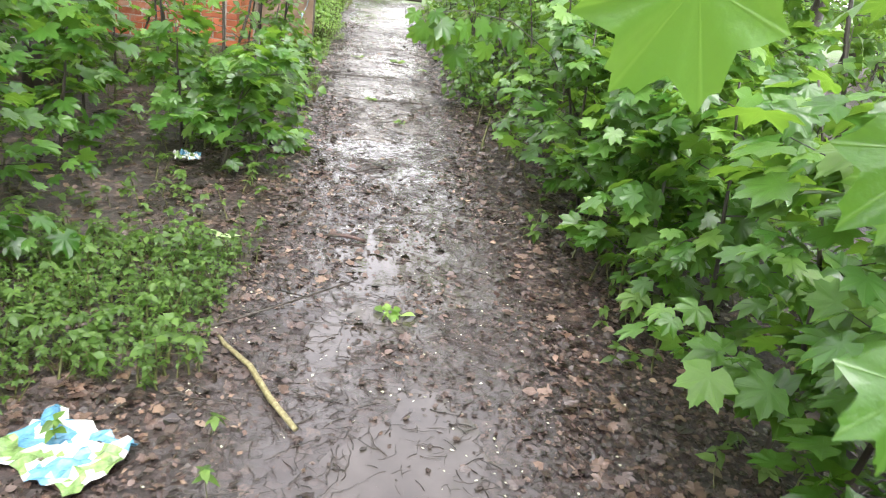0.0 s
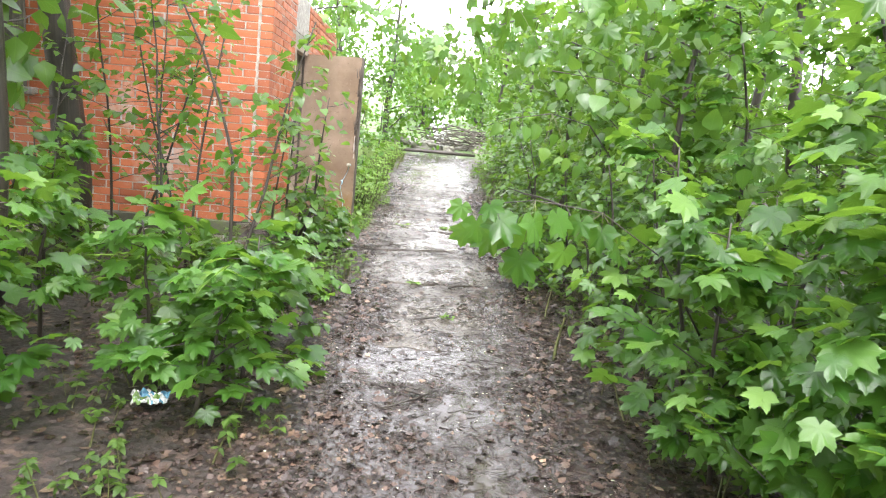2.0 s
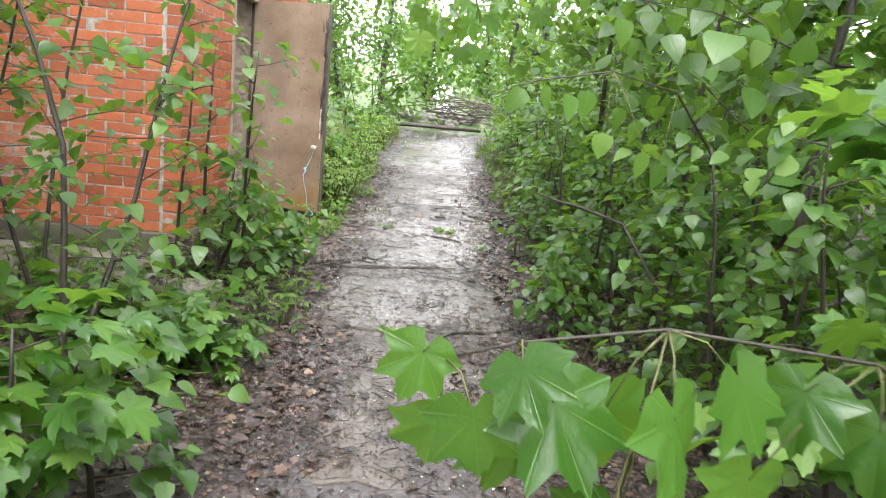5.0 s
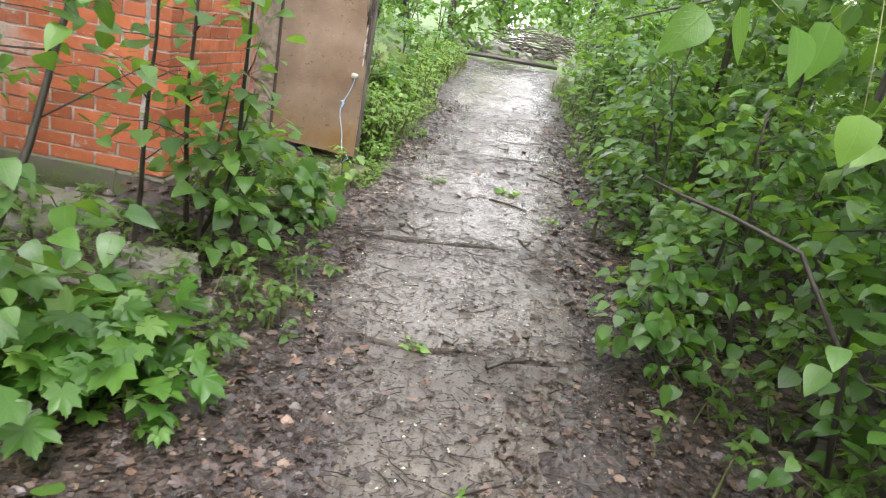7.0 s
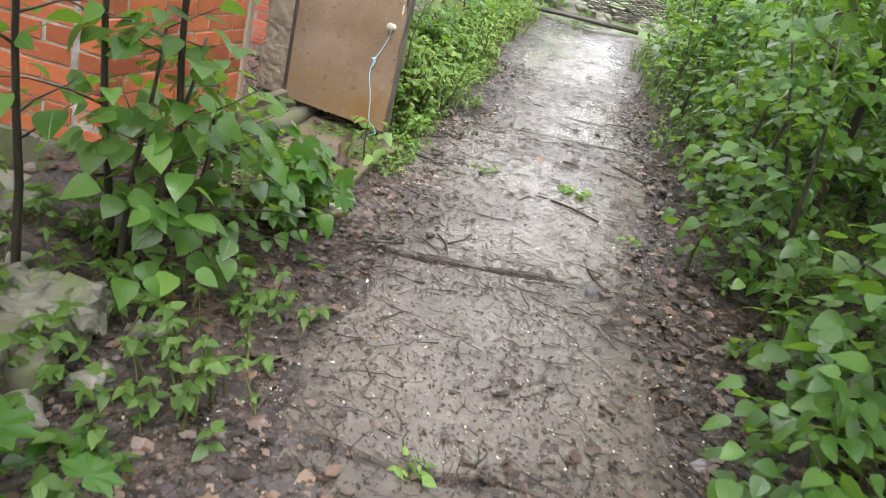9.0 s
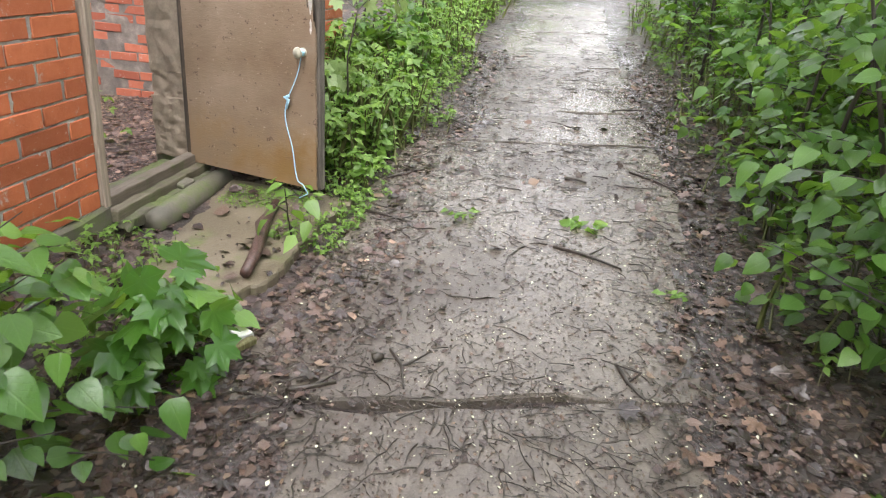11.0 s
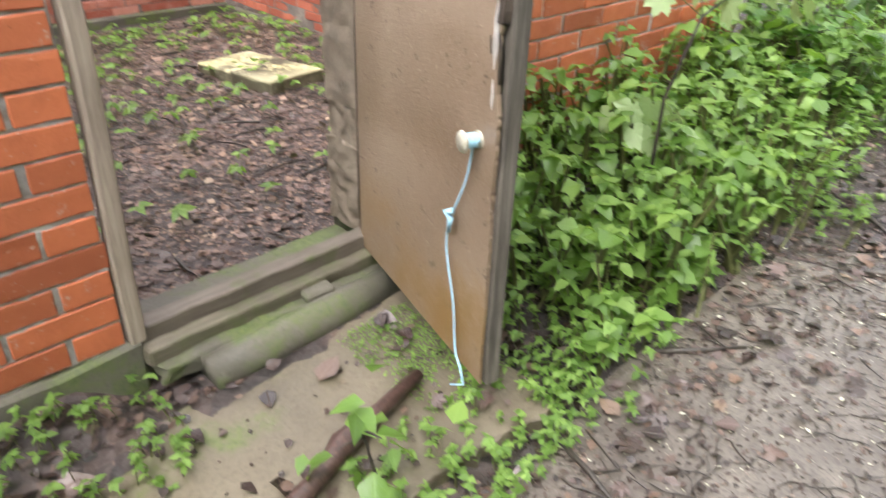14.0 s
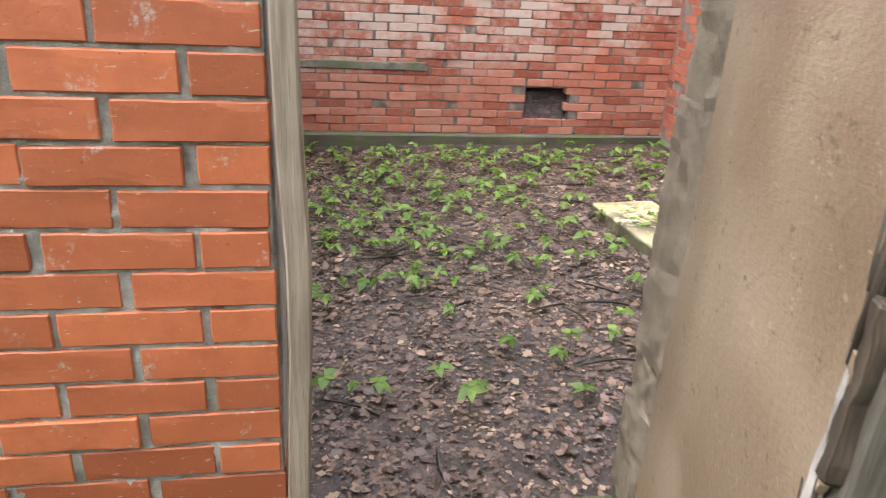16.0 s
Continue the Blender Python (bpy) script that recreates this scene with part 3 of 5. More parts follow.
gx = lines([(-400, -60, 6), (-60, -9, 12), (-9, 0.5, 80), (0.5, 3.2, 62), (3.2, 9, 36), (9, 60, 12), (60, 400, 6)])
gy = lines([(-400, -60, 6), (-60, -12, 12), (-12, -9, 12), (-9, 4, 280), (4, 14, 80), (14, 60, 14), (60, 400, 6)])
GX, GY = np.meshgrid(gx, gy)
gv = np.stack([GX, GY, ground_z(GX, GY)], -1).reshape(-1, 3)
nx, ny = len(gx), len(gy)
ii = (np.arange(ny - 1)[:, None] * nx + np.arange(nx - 1)[None]).ravel()
gt = np.concatenate([np.stack([ii, ii + 1, ii + nx + 1], 1), np.stack([ii, ii + nx + 1, ii + nx], 1)])
tagged(array_mesh("ground", gv, gt, None, GROUND), "wet muddy forest floor with a trodden path", "ground", "", "structure")


def water_material():
    m = Mat("muddy_puddle_water")
    pos = m.coords(True)
    n = m.noise(pos, 5, 4, 0.6)
    m.bump(m.noise(pos, 22, 3, 0.5), 0.06, 0.01)
    return m.done(m.ramp(n, [(0.3, (0.030, 0.024, 0.022)), (0.7, (0.062, 0.052, 0.047))]), 0.05, spec=0.7)


PX, PY = np.meshgrid(np.linspace(1.12, 2.52, 9), np.linspace(-9.8, -4.05, 40))
pv = np.stack([PX, PY, np.full(PX.shape, 0.0145)], -1).reshape(-1, 3)
pi = (np.arange(39)[:, None] * 9 + np.arange(8)[None]).ravel()
pt = np.concatenate([np.stack([pi, pi + 1, pi + 10], 1), np.stack([pi, pi + 10, pi + 9], 1)])
tagged(array_mesh("water", pv, pt, None, water_material()), "shallow muddy rain puddles lying in the trodden path", "puddle", "", "structure")


def slab_piece(corners, top, thick, seed, parent, material=SLAB, name="concrete_slab", label="", ragged=0.022):
    """A worn concrete slab with the given corners, its edges broken."""
    rng = np.random.default_rng(seed)
    ring = []
    n = len(corners)
    for i in range(n):
        a, b = np.array(corners[i]), np.array(corners[(i + 1) % n])
        for s in np.linspace(0, 1, 9, endpoint=False):
            ring.append(a + (b - a) * s + rng.normal(0, ragged, 2))
    bm = bmesh.new()
    up = [bm.verts.new((*p, top + rng.normal(0, 0.0015))) for p in ring]
    c = np.mean(ring, 0)
    lip = [bm.verts.new((*(p + (p - c) / np.linalg.norm(p - c) * 0.006), top - 0.010)) for p in ring]
    dn = [bm.verts.new((*(p + (p - c) / np.linalg.norm(p - c) * 0.014), top - thick)) for p in ring]
    bm.faces.new(up)
    k = len(ring)
    for r0, r1 in ((up, lip), (lip, dn)):
        for i in range(k):
            bm.faces.new((r0[i], r1[i], r1[(i + 1) % k], r0[(i + 1) % k]))
    bmesh.ops.recalc_face_normals(bm, faces=bm.faces[:])
    return part(name, bm, material, parent, label)


pavement = thing("pavement", (0, 0, 0), "old concrete path slabs, wet and littered with twigs", "path", "", "structure")
for i, (y0, y1, s0, s1, x0, x1, top) in enumerate((
        (-3.9, -2.30, 0.0, 0.12, 1.25, 2.40, 0.018), (-2.26, -0.98, 0.12, 0.24, 1.05, 2.50, 0.022), (-0.94, 1.72, 0.24, 0.22, 0.92, 2.44, 0.027),
        (1.77, 2.56, 0.22, 0.22, 0.98, 2.42, 0.022), (2.60, 4.3, 0.22, 0.2, 1.02, 2.4, 0.020), (4.34, 6.4, 0.2, 0.2, 1.05, 2.35, 0.017), (6.44, 9.0, 0.2, 0.2, 1.1, 2.3, 0.019))):
    slab_piece([(x0, y0), (x1, y0 + s0 * 1.4), (x1, y1 + s1 * 1.4), (x0, y1)], top, 0.12, 40 + i, pavement)


# ---- the brick building ----
COURSE, BL, BH, BD, JOINT = 0.077, 0.250, 0.0685, 0.12, 0.015
BRICK_MESHES = []
FINE_MESHES = []


def brick_meshes():
    for k, (ln, rough) in enumerate(((BL, 0.0016), (BL, 0.0026), (BL, 0.0035), (0.12, 0.0022), (0.065, 0.0022), (0.19, 0.0025))):
        bm = bmesh.new()
        bmesh.ops.create_cube(bm, size=1.0)
        bmesh.ops.scale(bm, vec=(ln, BD, BH), verts=bm.verts)
        bmesh.ops.bevel(bm, geom=bm.edges[:], offset=0.0045, segments=1, affect='EDGES')
        for v in bm.verts:
            v.co += noise.noise_vector(v.co * 31 + Vector((k * 5.1, 0, 0))) * rough * 1.6
        me = bpy.data.meshes.new("brick")
        bm.to_mesh(me)
        bm.free()
        BRICK_MESHES.append((ln, me))
        fine = bmesh.new()
        bmesh.ops.create_cube(fine, size=1.0)
        bmesh.ops.scale(fine, vec=(ln, BD, BH), verts=fine.verts)
        bmesh.ops.bevel(fine, geom=fine.edges[:], offset=0.0028, segments=1, affect='EDGES')
        bmesh.ops.subdivide_edges(fine, edges=[e for e in fine.edges if e.calc_length() > 0.05], cuts=4 if ln > 0.15 else 2, use_grid_fill=True)
        for v in fine.verts:
            edge = (abs(v.co.z) > BH / 2 - 0.005) and (abs(v.co.y) > BD / 2 - 0.005)
            v.co += noise.noise_vector(v.co * 38 + Vector((k * 7.3, 2, 0))) * (0.0022 if edge else 0.0008)
            if edge and noise.noise(v.co * 55 + Vector((k * 3.1, 9, 4))) > 0.32:
                v.co.z *= 0.965
                v.co.y *= 0.985
        me2 = bpy.data.meshes.new("brick")
        fine.to_mesh(me2)
        fine.free()
        FINE_MESHES.append(me2)


brick_meshes()


def layout(span_at, z0, z1, seed):
    """Courses of running bond with the odd closer at the ends: (along, z, which mesh)."""
    rng = np.random.default_rng(seed)
    out, row, z = [], 0, z0 + BH / 2 + 0.004
    while z + BH / 2 < z1:
        s, length = 0.0, span_at(z)
        if row % 2:
            first = 3
            out.append((s + 0.06, z, first))
            s += 0.12 + JOINT
        while s + BL <= length + 0.001:
            out.append((s + BL / 2, z, int(rng.integers(0, 3))))
            s += BL + JOINT
        for k in (5, 3, 4):
            ln = BRICK_MESHES[k][0]
            if s + ln <= length + 0.001:
                out.append((s + ln / 2, z, k))
                s += ln + JOINT
        if 0.028 < length - s < 0.13:
            out.append(((s + length) / 2, z, 10 + (length - s) / 0.12))
        z += COURSE
        row += 1
    return out


def brick_face(wall, origin, along, outward, length, z0, z1, seed, material, keep, hole=None, jitter=1.0):
    """Bricks with their outer faces on a line; keep(along, z) tells which are parts, the rest are one joined part."""
    rng = np.random.default_rng(seed)
    a, o = Vector(along), Vector(outward)
    rest = bmesh.new()
    count = 0
    for s, z, k in layout(length if callable(length) else (lambda _: length), z0, z1, seed):
        if hole and hole[0] - 0.05 < s < hole[1] + 0.05 and hole[2] < z < hole[3]:
            continue
        cut = 1.0
        if k >= 10:
            cut, k = k - 10, 3
        p = Vector(origin) + a * (s + rng.normal(0, 0.0025) * jitter) - o * (BD / 2 - rng.normal(0, 0.0018) * jitter)
        m = Matrix((a, -o, Vector((0, 0, 1)))).transposed().to_4x4()
        m = Matrix.Translation((p.x, p.y, z + rng.normal(0, 0.0012))) @ m @ pose(0, 0, 0, rng.normal(0, 0.25) * jitter, rng.normal(0, 0.3) * jitter, rng.normal(0, 0.35) * jitter)
        if int(rng.integers(0, 2)):
            m = m @ pose(0, 0, 0, 0, 180, 0)
        m = m @ Matrix.Diagonal((cut, 1, 1, 1))
        if keep(s, z) and count < 300:
            ob = new("brick", FINE_MESHES[k])
            if material is not BRICK:
                ob.material_slots[0].link = 'OBJECT'
                ob.material_slots[0].material = material
            ob.parent = wall
            ob.matrix_basis = m
            count += 1
        else:
            n0 = len(rest.verts)
            rest.from_mesh(BRICK_MESHES[k][1])
            rest.verts.ensure_lookup_table()
            for v in rest.verts[n0:]:
                v.co = m @ v.co
    if len(rest.verts):
        tagged(part("brickwork", rest, material, wall), kind="stuff")
    else:
        rest.free()


for me in [b for _, b in BRICK_MESHES] + FINE_MESHES:
    me.materials.append(BRICK)
Z0, Z1 = 0.175, 2.75
YC, YJ, YH, YF = -1.31, -0.125, 0.735, 3.19     # corner, door jamb, hinge jamb, far corner
XB = -5.45                                       # inner face of the back wall


def core(name, size, at, parent, material=MORTAR):
    material = OLD_MORTAR if parent.name == "wall_back" and material is MORTAR else material
    return part(name, solid(size, at, 0.006, 0.004, 3, 3), material, parent)


# front wall: mortar bed behind the faces, set back from the bricks
wall_front = thing("wall_front", (0, 0, 0), "orange brick front wall with grey mortar joints", "wall", "", "structure")
core("mortar_bed", (0.205, YJ - YC - 0.05, Z1 - Z0), (-0.138, (YC + YJ) / 2 - 0.016, (Z0 + Z1) / 2), wall_front)
core("mortar_bed", (0.205, YF - YH - 0.013, Z1 - Z0), (-0.138, (YF + YH) / 2 - 0.005, (Z0 + Z1) / 2), wall_front)
core("lintel", (0.25, YH - YJ + 0.4, 0.14), (-0.128, (YH + YJ) / 2, 2.22), wall_front, RUBBLE)
core("mortar_bed", (0.235, YH - YJ, Z1 - 2.3), (-0.1295, (YH + YJ) / 2, (Z1 + 2.3) / 2), wall_front)
def mortar_sheet(y0, y1, z0, z1, seed, parent):
    """Rough pointing behind the brick faces, with crumbled hollows."""
    ny3, nz3 = int((y1 - y0) / 0.0125), int((z1 - z0) / 0.0125)
    Y3, Z3 = np.meshgrid(np.linspace(y0, y1, ny3 + 1), np.linspace(z0, z1, nz3 + 1))
    X3 = np.empty(Y3.shape)
    for i in range(nz3 + 1):
        for j in range(ny3 + 1):
            p = Vector((seed, Y3[i, j], Z3[i, j]))
            X3[i, j] = -0.0060 + 0.006 * noise.noise(p * 48) + 0.004 * noise.noise(p * 14) - 0.03 * max(0.0, noise.noise(p * 13) - 0.42)
    k = (np.arange(nz3)[:, None] * (ny3 + 1) + np.arange(ny3)[None]).ravel()
    w = ny3 + 1
    tri = np.concatenate([np.stack([k, k + 1, k + w + 1], 1), np.stack([k, k + w + 1, k + w], 1)])
    array_mesh("mortar_bed", np.stack([X3, Y3, Z3], -1).reshape(-1, 3), tri, None, MORTAR, parent)


mortar_sheet(YC + 0.012, YJ - 0.004, Z0, 2.6, 1.0, wall_front)
mortar_sheet(YH + 0.01, YF - 0.012, Z0, 2.2, 2.0, wall_front)
# side wall, turned to the walker
wall_side = thing("wall_side", (0, 0, 0), "orange brick side wall of the roofless building", "wall", "", "structure")
core("mortar_bed", (5.7, 0.240, Z1 - Z0), (-2.85 - 0.012, YC + 0.1255, (Z0 + Z1) / 2), wall_side)
# back wall with its hole, closed by a block coloured dark for shade
wall_back = thing("wall_back", (0, 0, 0), "weathered red brick wall with white lime patches", "wall", "", "structure")
HY0, HY1, HZ0, HZ1 = 1.86, 2.30, -0.07, 0.25
for size, at in (((0.24, HY0 + 1.2, 3.2), (XB - 0.13, (HY0 - 1.2) / 2, 1.15)), ((0.24, 3.8 - HY1, 3.2), (XB - 0.13, (3.8 + HY1) / 2, 1.15)),
                 ((0.24, HY1 - HY0, 2.75 - HZ1), (XB - 0.13, (HY0 + HY1) / 2, (2.75 + HZ1) / 2)), ((0.24, HY1 - HY0, 0.4), (XB - 0.13, (HY0 + HY1) / 2, HZ0 - 0.2))):
    core("mortar_bed", size, at, wall_back)
part("flue", solid((0.3, 0.8, 0.8), (XB - 0.41, 2.1, 0.1), 0.01, 0.01, 3), DARK, wall_back, "backing block coloured dark for the shade inside the hole")
# far side wall, a little out of square
wall_far = thing("wall_far", (0, 0, 0), "weathered red brick inner side wall", "wall", "", "structure")
fa = Vector((-5.6, 0.36, 0)).normalized()
fo = Vector((-fa.y, fa.x, 0))                     # towards the room
fo = fo if fo.y < 0 else -fo
bm = solid((5.65, 0.235, 3.35), (0, 0, 0), 0.006, 0.004, 3)
bmesh.ops.transform(bm, matrix=Matrix.Translation(Vector((0, YF - 0.13, 1.05)) + fa * 3.06) @ Matrix.Rotation(math.atan2(fa.y, fa.x), 4, 'Z'), verts=bm.verts)
part("mortar_bed", bm, OLD_MORTAR, wall_far)
# concrete footing
footing = thing("footing", (0, 0, 0), "mossy concrete footing under the brick walls", "footing", "", "structure")
for size, at in (((0.29, YJ - YC + 0.06, 0.8), (-0.125, (YC + YJ) / 2, Z0 - 0.4)), ((0.29, YF - YH, 0.8), (-0.125, (YF + YH) / 2 + 0.01, Z0 - 0.4)),
                 ((5.6, 0.28, 0.8), (-3.07, YC + 0.125, Z0 - 0.4)), ((0.30, 4.9, 0.5), (XB - 0.08, 1.3, -0.45))):
    part("footing_block", solid(size, at, 0.012, 0.012, 5), PLINTH, footing)
bm = solid((5.1, 0.30, 0.42), (0, 0, 0), 0.012, 0.012, 5)
bmesh.ops.transform(bm, matrix=Matrix.Translation(Vector((0, YF - 0.17, -0.41)) + fa * 2.75) @ Matrix.Rotation(math.atan2(fa.y, fa.x), 4, 'Z'), verts=bm.verts)
part("footing_block", bm, PLINTH, footing)

# rendered reveal on the hinge side, in uneven lumps
reveal = thing("door_reveal", (0, 0, 0), "rough grey rendered door reveal", "door reveal", "", "structure")
zz = 0.17
for i, h in enumerate((0.30, 0.13, 0.62, 0.55, 0.55)):
    part("render_block", solid((0.20, 0.07, h + 0.012), (-0.152 + 0.008 * (i % 2), YH + 0.022 + 0.005 * (i % 2), zz + h / 2), 0.006, 0.014, 14, i, None, 24), JAMB, reveal)
    zz += h

# wooden door lining
lining = thing("door_frame", (0, 0, 0), "weathered wooden door frame battens", "door frame", "", "structure")
bm = solid((0.045, 0.046, 2.0), (0, 0, 1.0), 0.006, 0.004, 9, 2)
for v in bm.verts:
    v.co.y += 0.012 * math.sin(v.co.z * 2.3) - 0.004 * math.sin(v.co.z * 7)
bmesh.ops.transform(bm, matrix=pose(-0.008, YJ + 0.024, 0.17), verts=bm.verts)
part("jamb_batten", bm, JAMB_WOOD, lining)
bm = solid((0.06, 0.040, 2.0), (0, 0, 1.0), 0.006, 0.003, 9, 5)
bmesh.ops.transform(bm, matrix=pose(-0.035, YH - 0.014, 0.17), verts=bm.verts)
part("jamb_batten", bm, ROT, lining)
bm = solid((0.20, 0.045, 2.1), (-0.12, 0, 1.0), 0.006, 0.007, 9, 4)
bmesh.ops.transform(bm, matrix=pose(0, YJ - 0.022, 0.17), verts=bm.verts)
part("mortar_fill", bm, MORTAR, lining)
part("head", solid((0.08, 0.82, 0.06), (-0.035, 0.32, 2.12), 0.006, 0.003, 5), JAMB_WOOD, lining)

# stepped threshold
threshold = thing("threshold", (0, 0, 0), "mossy wooden threshold with a rounded concrete step", "threshold", "", "structure")
part("sill_board", solid((0.065, 0.82, 0.055), (-0.042, 0.305, 0.170), 0.006, 0.004, 14, 1, None, 22), SILL_TOP, threshold)
part("sill_board", solid((0.055, 0.80, 0.05), (0.020, 0.305, 0.130), 0.006, 0.006, 14, 2, None, 22), SILL_WOOD, threshold, "green mossy lower sill board")
part("mortar_fill", solid((0.06, 0.78, 0.05), (0.062, 0.31, 0.09), 0.006, 0.014, 14, 3, None, 26), PLINTH, threshold)
part("rubble_chunk", solid((0.055, 0.10, 0.03), (0.06, 0.43, 0.125), 0.008, 0.010, 3, 7), PLINTH, threshold)
part("step_edge", tube([(0.125, 0.02, 0.065), (0.13, 0.2, 0.07), (0.13, 0.45, 0.076), (0.125, 0.70, 0.08)], [0.056, 0.06, 0.06, 0.058], 12, None, 0.06), PLINTH, threshold, "rounded concrete step edge")
part("foundation", solid((0.22, 0.86, 0.55), (-0.12, 0.305, -0.134), 0.01, 0.008, 4), PLINTH, threshold)
porch = thing("porch_slab", (0, 0, 0), "worn ochre concrete slab before the doorway", "doorstep", "", "structure")
PORCH = stone_material("ochre_concrete", (0.055, 0.045, 0.028), (0.117, 0.098, 0.066), (0.164, 0.140, 0.098), 2.5, (0.3, 0.6), 0.3)
slab_piece([(0.17, -0.31), (0.34, -0.44), (0.52, -0.46), (0.68, -0.41), (0.77, -0.27), (0.78, 0.02), (0.80, 0.30), (0.86, 0.62), (0.17, 0.70)], 0.036, 0.2, 77, porch, PORCH, "slab", "", 0.007)

# ---- the door leaf: hardboard over a plank frame, standing open ----
DU = Vector((0.953, -0.303, 0))
door = thing("door_1", (-0.03, 0.69, 0.16), "brown painted hardboard door with a rotten edge, standing open", "door", "", "structure", math.degrees(math.atan2(DU.y, DU.x)))
LW, LH, LT = 0.792, 1.96, 0.046
rng = np.random.default_rng(5)
bm = bmesh.new()
rows = 240
front, back = [], []
for i in range(rows + 1):
    z = LH * i / rows
    top = min(1.0, max(0.0, (z - 0.70) / 0.15))
    bite = 0.0012 * rng.normal() + 0.006 * max(0, noise.noise((z * 5, 1, 0)))
    bite += top * (0.014 + 0.022 * max(-0.4, noise.noise((z * 6, 4, 2))) + 0.014 * abs(noise.noise((z * 19, 7, 2))) + 0.006 * abs(noise.noise((z * 60, 1, 8))) + (0.025 if 1.02 < z < 1.17 else 0.0))
    front.append([bm.verts.new((x, -0.006 - 0.004 * math.sin(z * 2) * (x / LW) ** 2, z)) for x in (0.0, 0.2, 0.45, 0.65, LW - bite)])
    back.append(bm.verts.new((LW - bite, 0.0, z)))
for i in range(rows):
    for k in range(4):
        bm.faces.new((front[i][k], front[i][k + 1], front[i + 1][k + 1], front[i + 1][k]))
    bm.faces.new((front[i][4], back[i], back[i + 1], front[i + 1][4]))
part("face_sheet", bm, DOOR, door)
for x, seed in ((0.05, 1), (LW - 0.04, 2)):
    part("stile", solid((0.105, LT - 0.006, LH), (x, LT / 2 + 0.001, LH / 2), 0.006, 0.006, 12, seed), GREY_WOOD, door, "grey weathered plank edge")
for z in (0.06, 1.0, LH - 0.06):
    part("rail", solid((LW - 0.19, LT - 0.02, 0.11), (LW / 2, LT / 2, z), 0.005, 0.003, 4), GREY_WOOD, door)
part("back_sheet", solid((LW - 0.2, 0.008, LH - 0.02), (LW / 2, LT - 0.006, LH / 2), 0.002, 0.001, 4), GREY_WOOD, door)
for i, (z, h, dx) in enumerate(((1.30, 0.34, 0.0), (1.60, 0.2, -0.01), (0.98, 0.20, 0.0))):
    part("rotten_strip", solid((0.022, 0.02, h), (LW - 0.010 + dx, -0.001, z), 0.004, 0.005, 14, 30 + i, None, 30), ROT, door, "split rotten wood strip")
rs = np.random.default_rng(55)
for i in range(16):
    z0s, hs = rs.uniform(0.72, 1.75), rs.uniform(0.06, 0.24)
    xs = LW - rs.uniform(0.004, 0.055)
    lean = rs.normal(0, 0.008)
    part("splinter", tube([(xs, -0.002 - rs.uniform(0, 0.006), z0s), (xs + lean * 0.4, -0.005, z0s + hs * 0.5), (xs + lean, -0.006 - rs.uniform(0, 0.008), z0s + hs)], [0.0045, 0.006, 0.0012], 4), (ROT, GREY_WOOD, ROT, GREY_WOOD)[i % 4], door)
for i, (z, h, w) in enumerate(((0.86, 0.075, 0.013), (0.965, 0.04, 0.009), (0.74, 0.035, 0.007))):
    fl = bmesh.new()
    ring = [(LW - 0.024 + w * math.sin(k * 0.2618) * (0.8 + 0.5 * noise.noise((k * 0.5, i, 3.3))), -0.0112, z + h * math.cos(k * 0.2618) * (0.9 + 0.25 * noise.noise((k * 0.6, i, 9.1)))) for k in range(24)]
    fl.faces.new([fl.verts.new(p) for p in ring])
    bmesh.ops.solidify(fl, geom=fl.faces[:], thickness=0.0012)
    part("paint_flake", fl, FLAKE, door, "peeling white paint flake")
spool = part("handle_spool", tube([(LW - 0.068, -0.005, 0.628), (LW - 0.068, -0.012, 0.628), (LW - 0.068, -0.013, 0.628), (LW - 0.068, -0.047, 0.628), (LW - 0.068, -0.048, 0.628), (LW - 0.068, -0.054, 0.628)],
                                  [0.020, 0.020, 0.011, 0.011, 0.025, 0.023], 18), SPOOL, door, "white plastic spool used as a handle")
coil = bmesh.new()
pts = []
for i in range(90):
    a = i * 0.42
    pts.append((LW - 0.068 + 0.0145 * math.cos(a), -0.017 - 0.027 * i / 90, 0.628 + 0.0145 * math.sin(a)))
part("rope_coil", tube(pts, [0.0028] * len(pts), 5, coil), ROPE, spool, "blue twine wound on the spool")
pts = [(LW - 0.068 - 0.018 * math.sin(s * 3.3) - 0.10 * s * (1 - s) * 2.2 - 0.02 * s + 0.012 * math.sin(s * 11), -0.024 + 0.004 * math.sin(s * 9), 0.61 - 0.58 * s) for s in np.linspace(0, 1, 40)]
pts = pts + [(LW - 0.06, -0.03, 0.02), (LW - 0.03, -0.035, -0.015), (LW - 0.07, -0.05, -0.04)]
part("hanging_rope", tube(pts, [0.0028] * len(pts), 5), ROPE, spool, "loose blue twine hanging down the door")
k = pts[13]
kn = tube([(k[0] + 0.01, k[1] - 0.005, k[2] + 0.012), (k[0] - 0.008, k[1] - 0.012, k[2] + 0.004), (k[0] + 0.009, k[1] - 0.010, k[2] - 0.006), (k[0] - 0.006, k[1] - 0.006, k[2] - 0.05)], [0.008, 0.010, 0.008, 0.005], 7)
part("rope_knot", kn, ROPE, spool)
pts = [(LW + 0.012, 0.03, 1.13), (LW + 0.03, 0.034, 1.15), (LW + 0.06, 0.036, 1.13), (LW + 0.075, 0.036, 1.08), (LW + 0.082, 0.036, 1.03)]
part("bent_wire", tube(pts, [0.0018] * 5, 5), RUST, door, "rusty bent wire hook")
part("nail", tube([(LW + 0.004, 0.02, 1.14), (LW + 0.03, 0.018, 1.145)], [0.002, 0.003], 6), RUST, door)

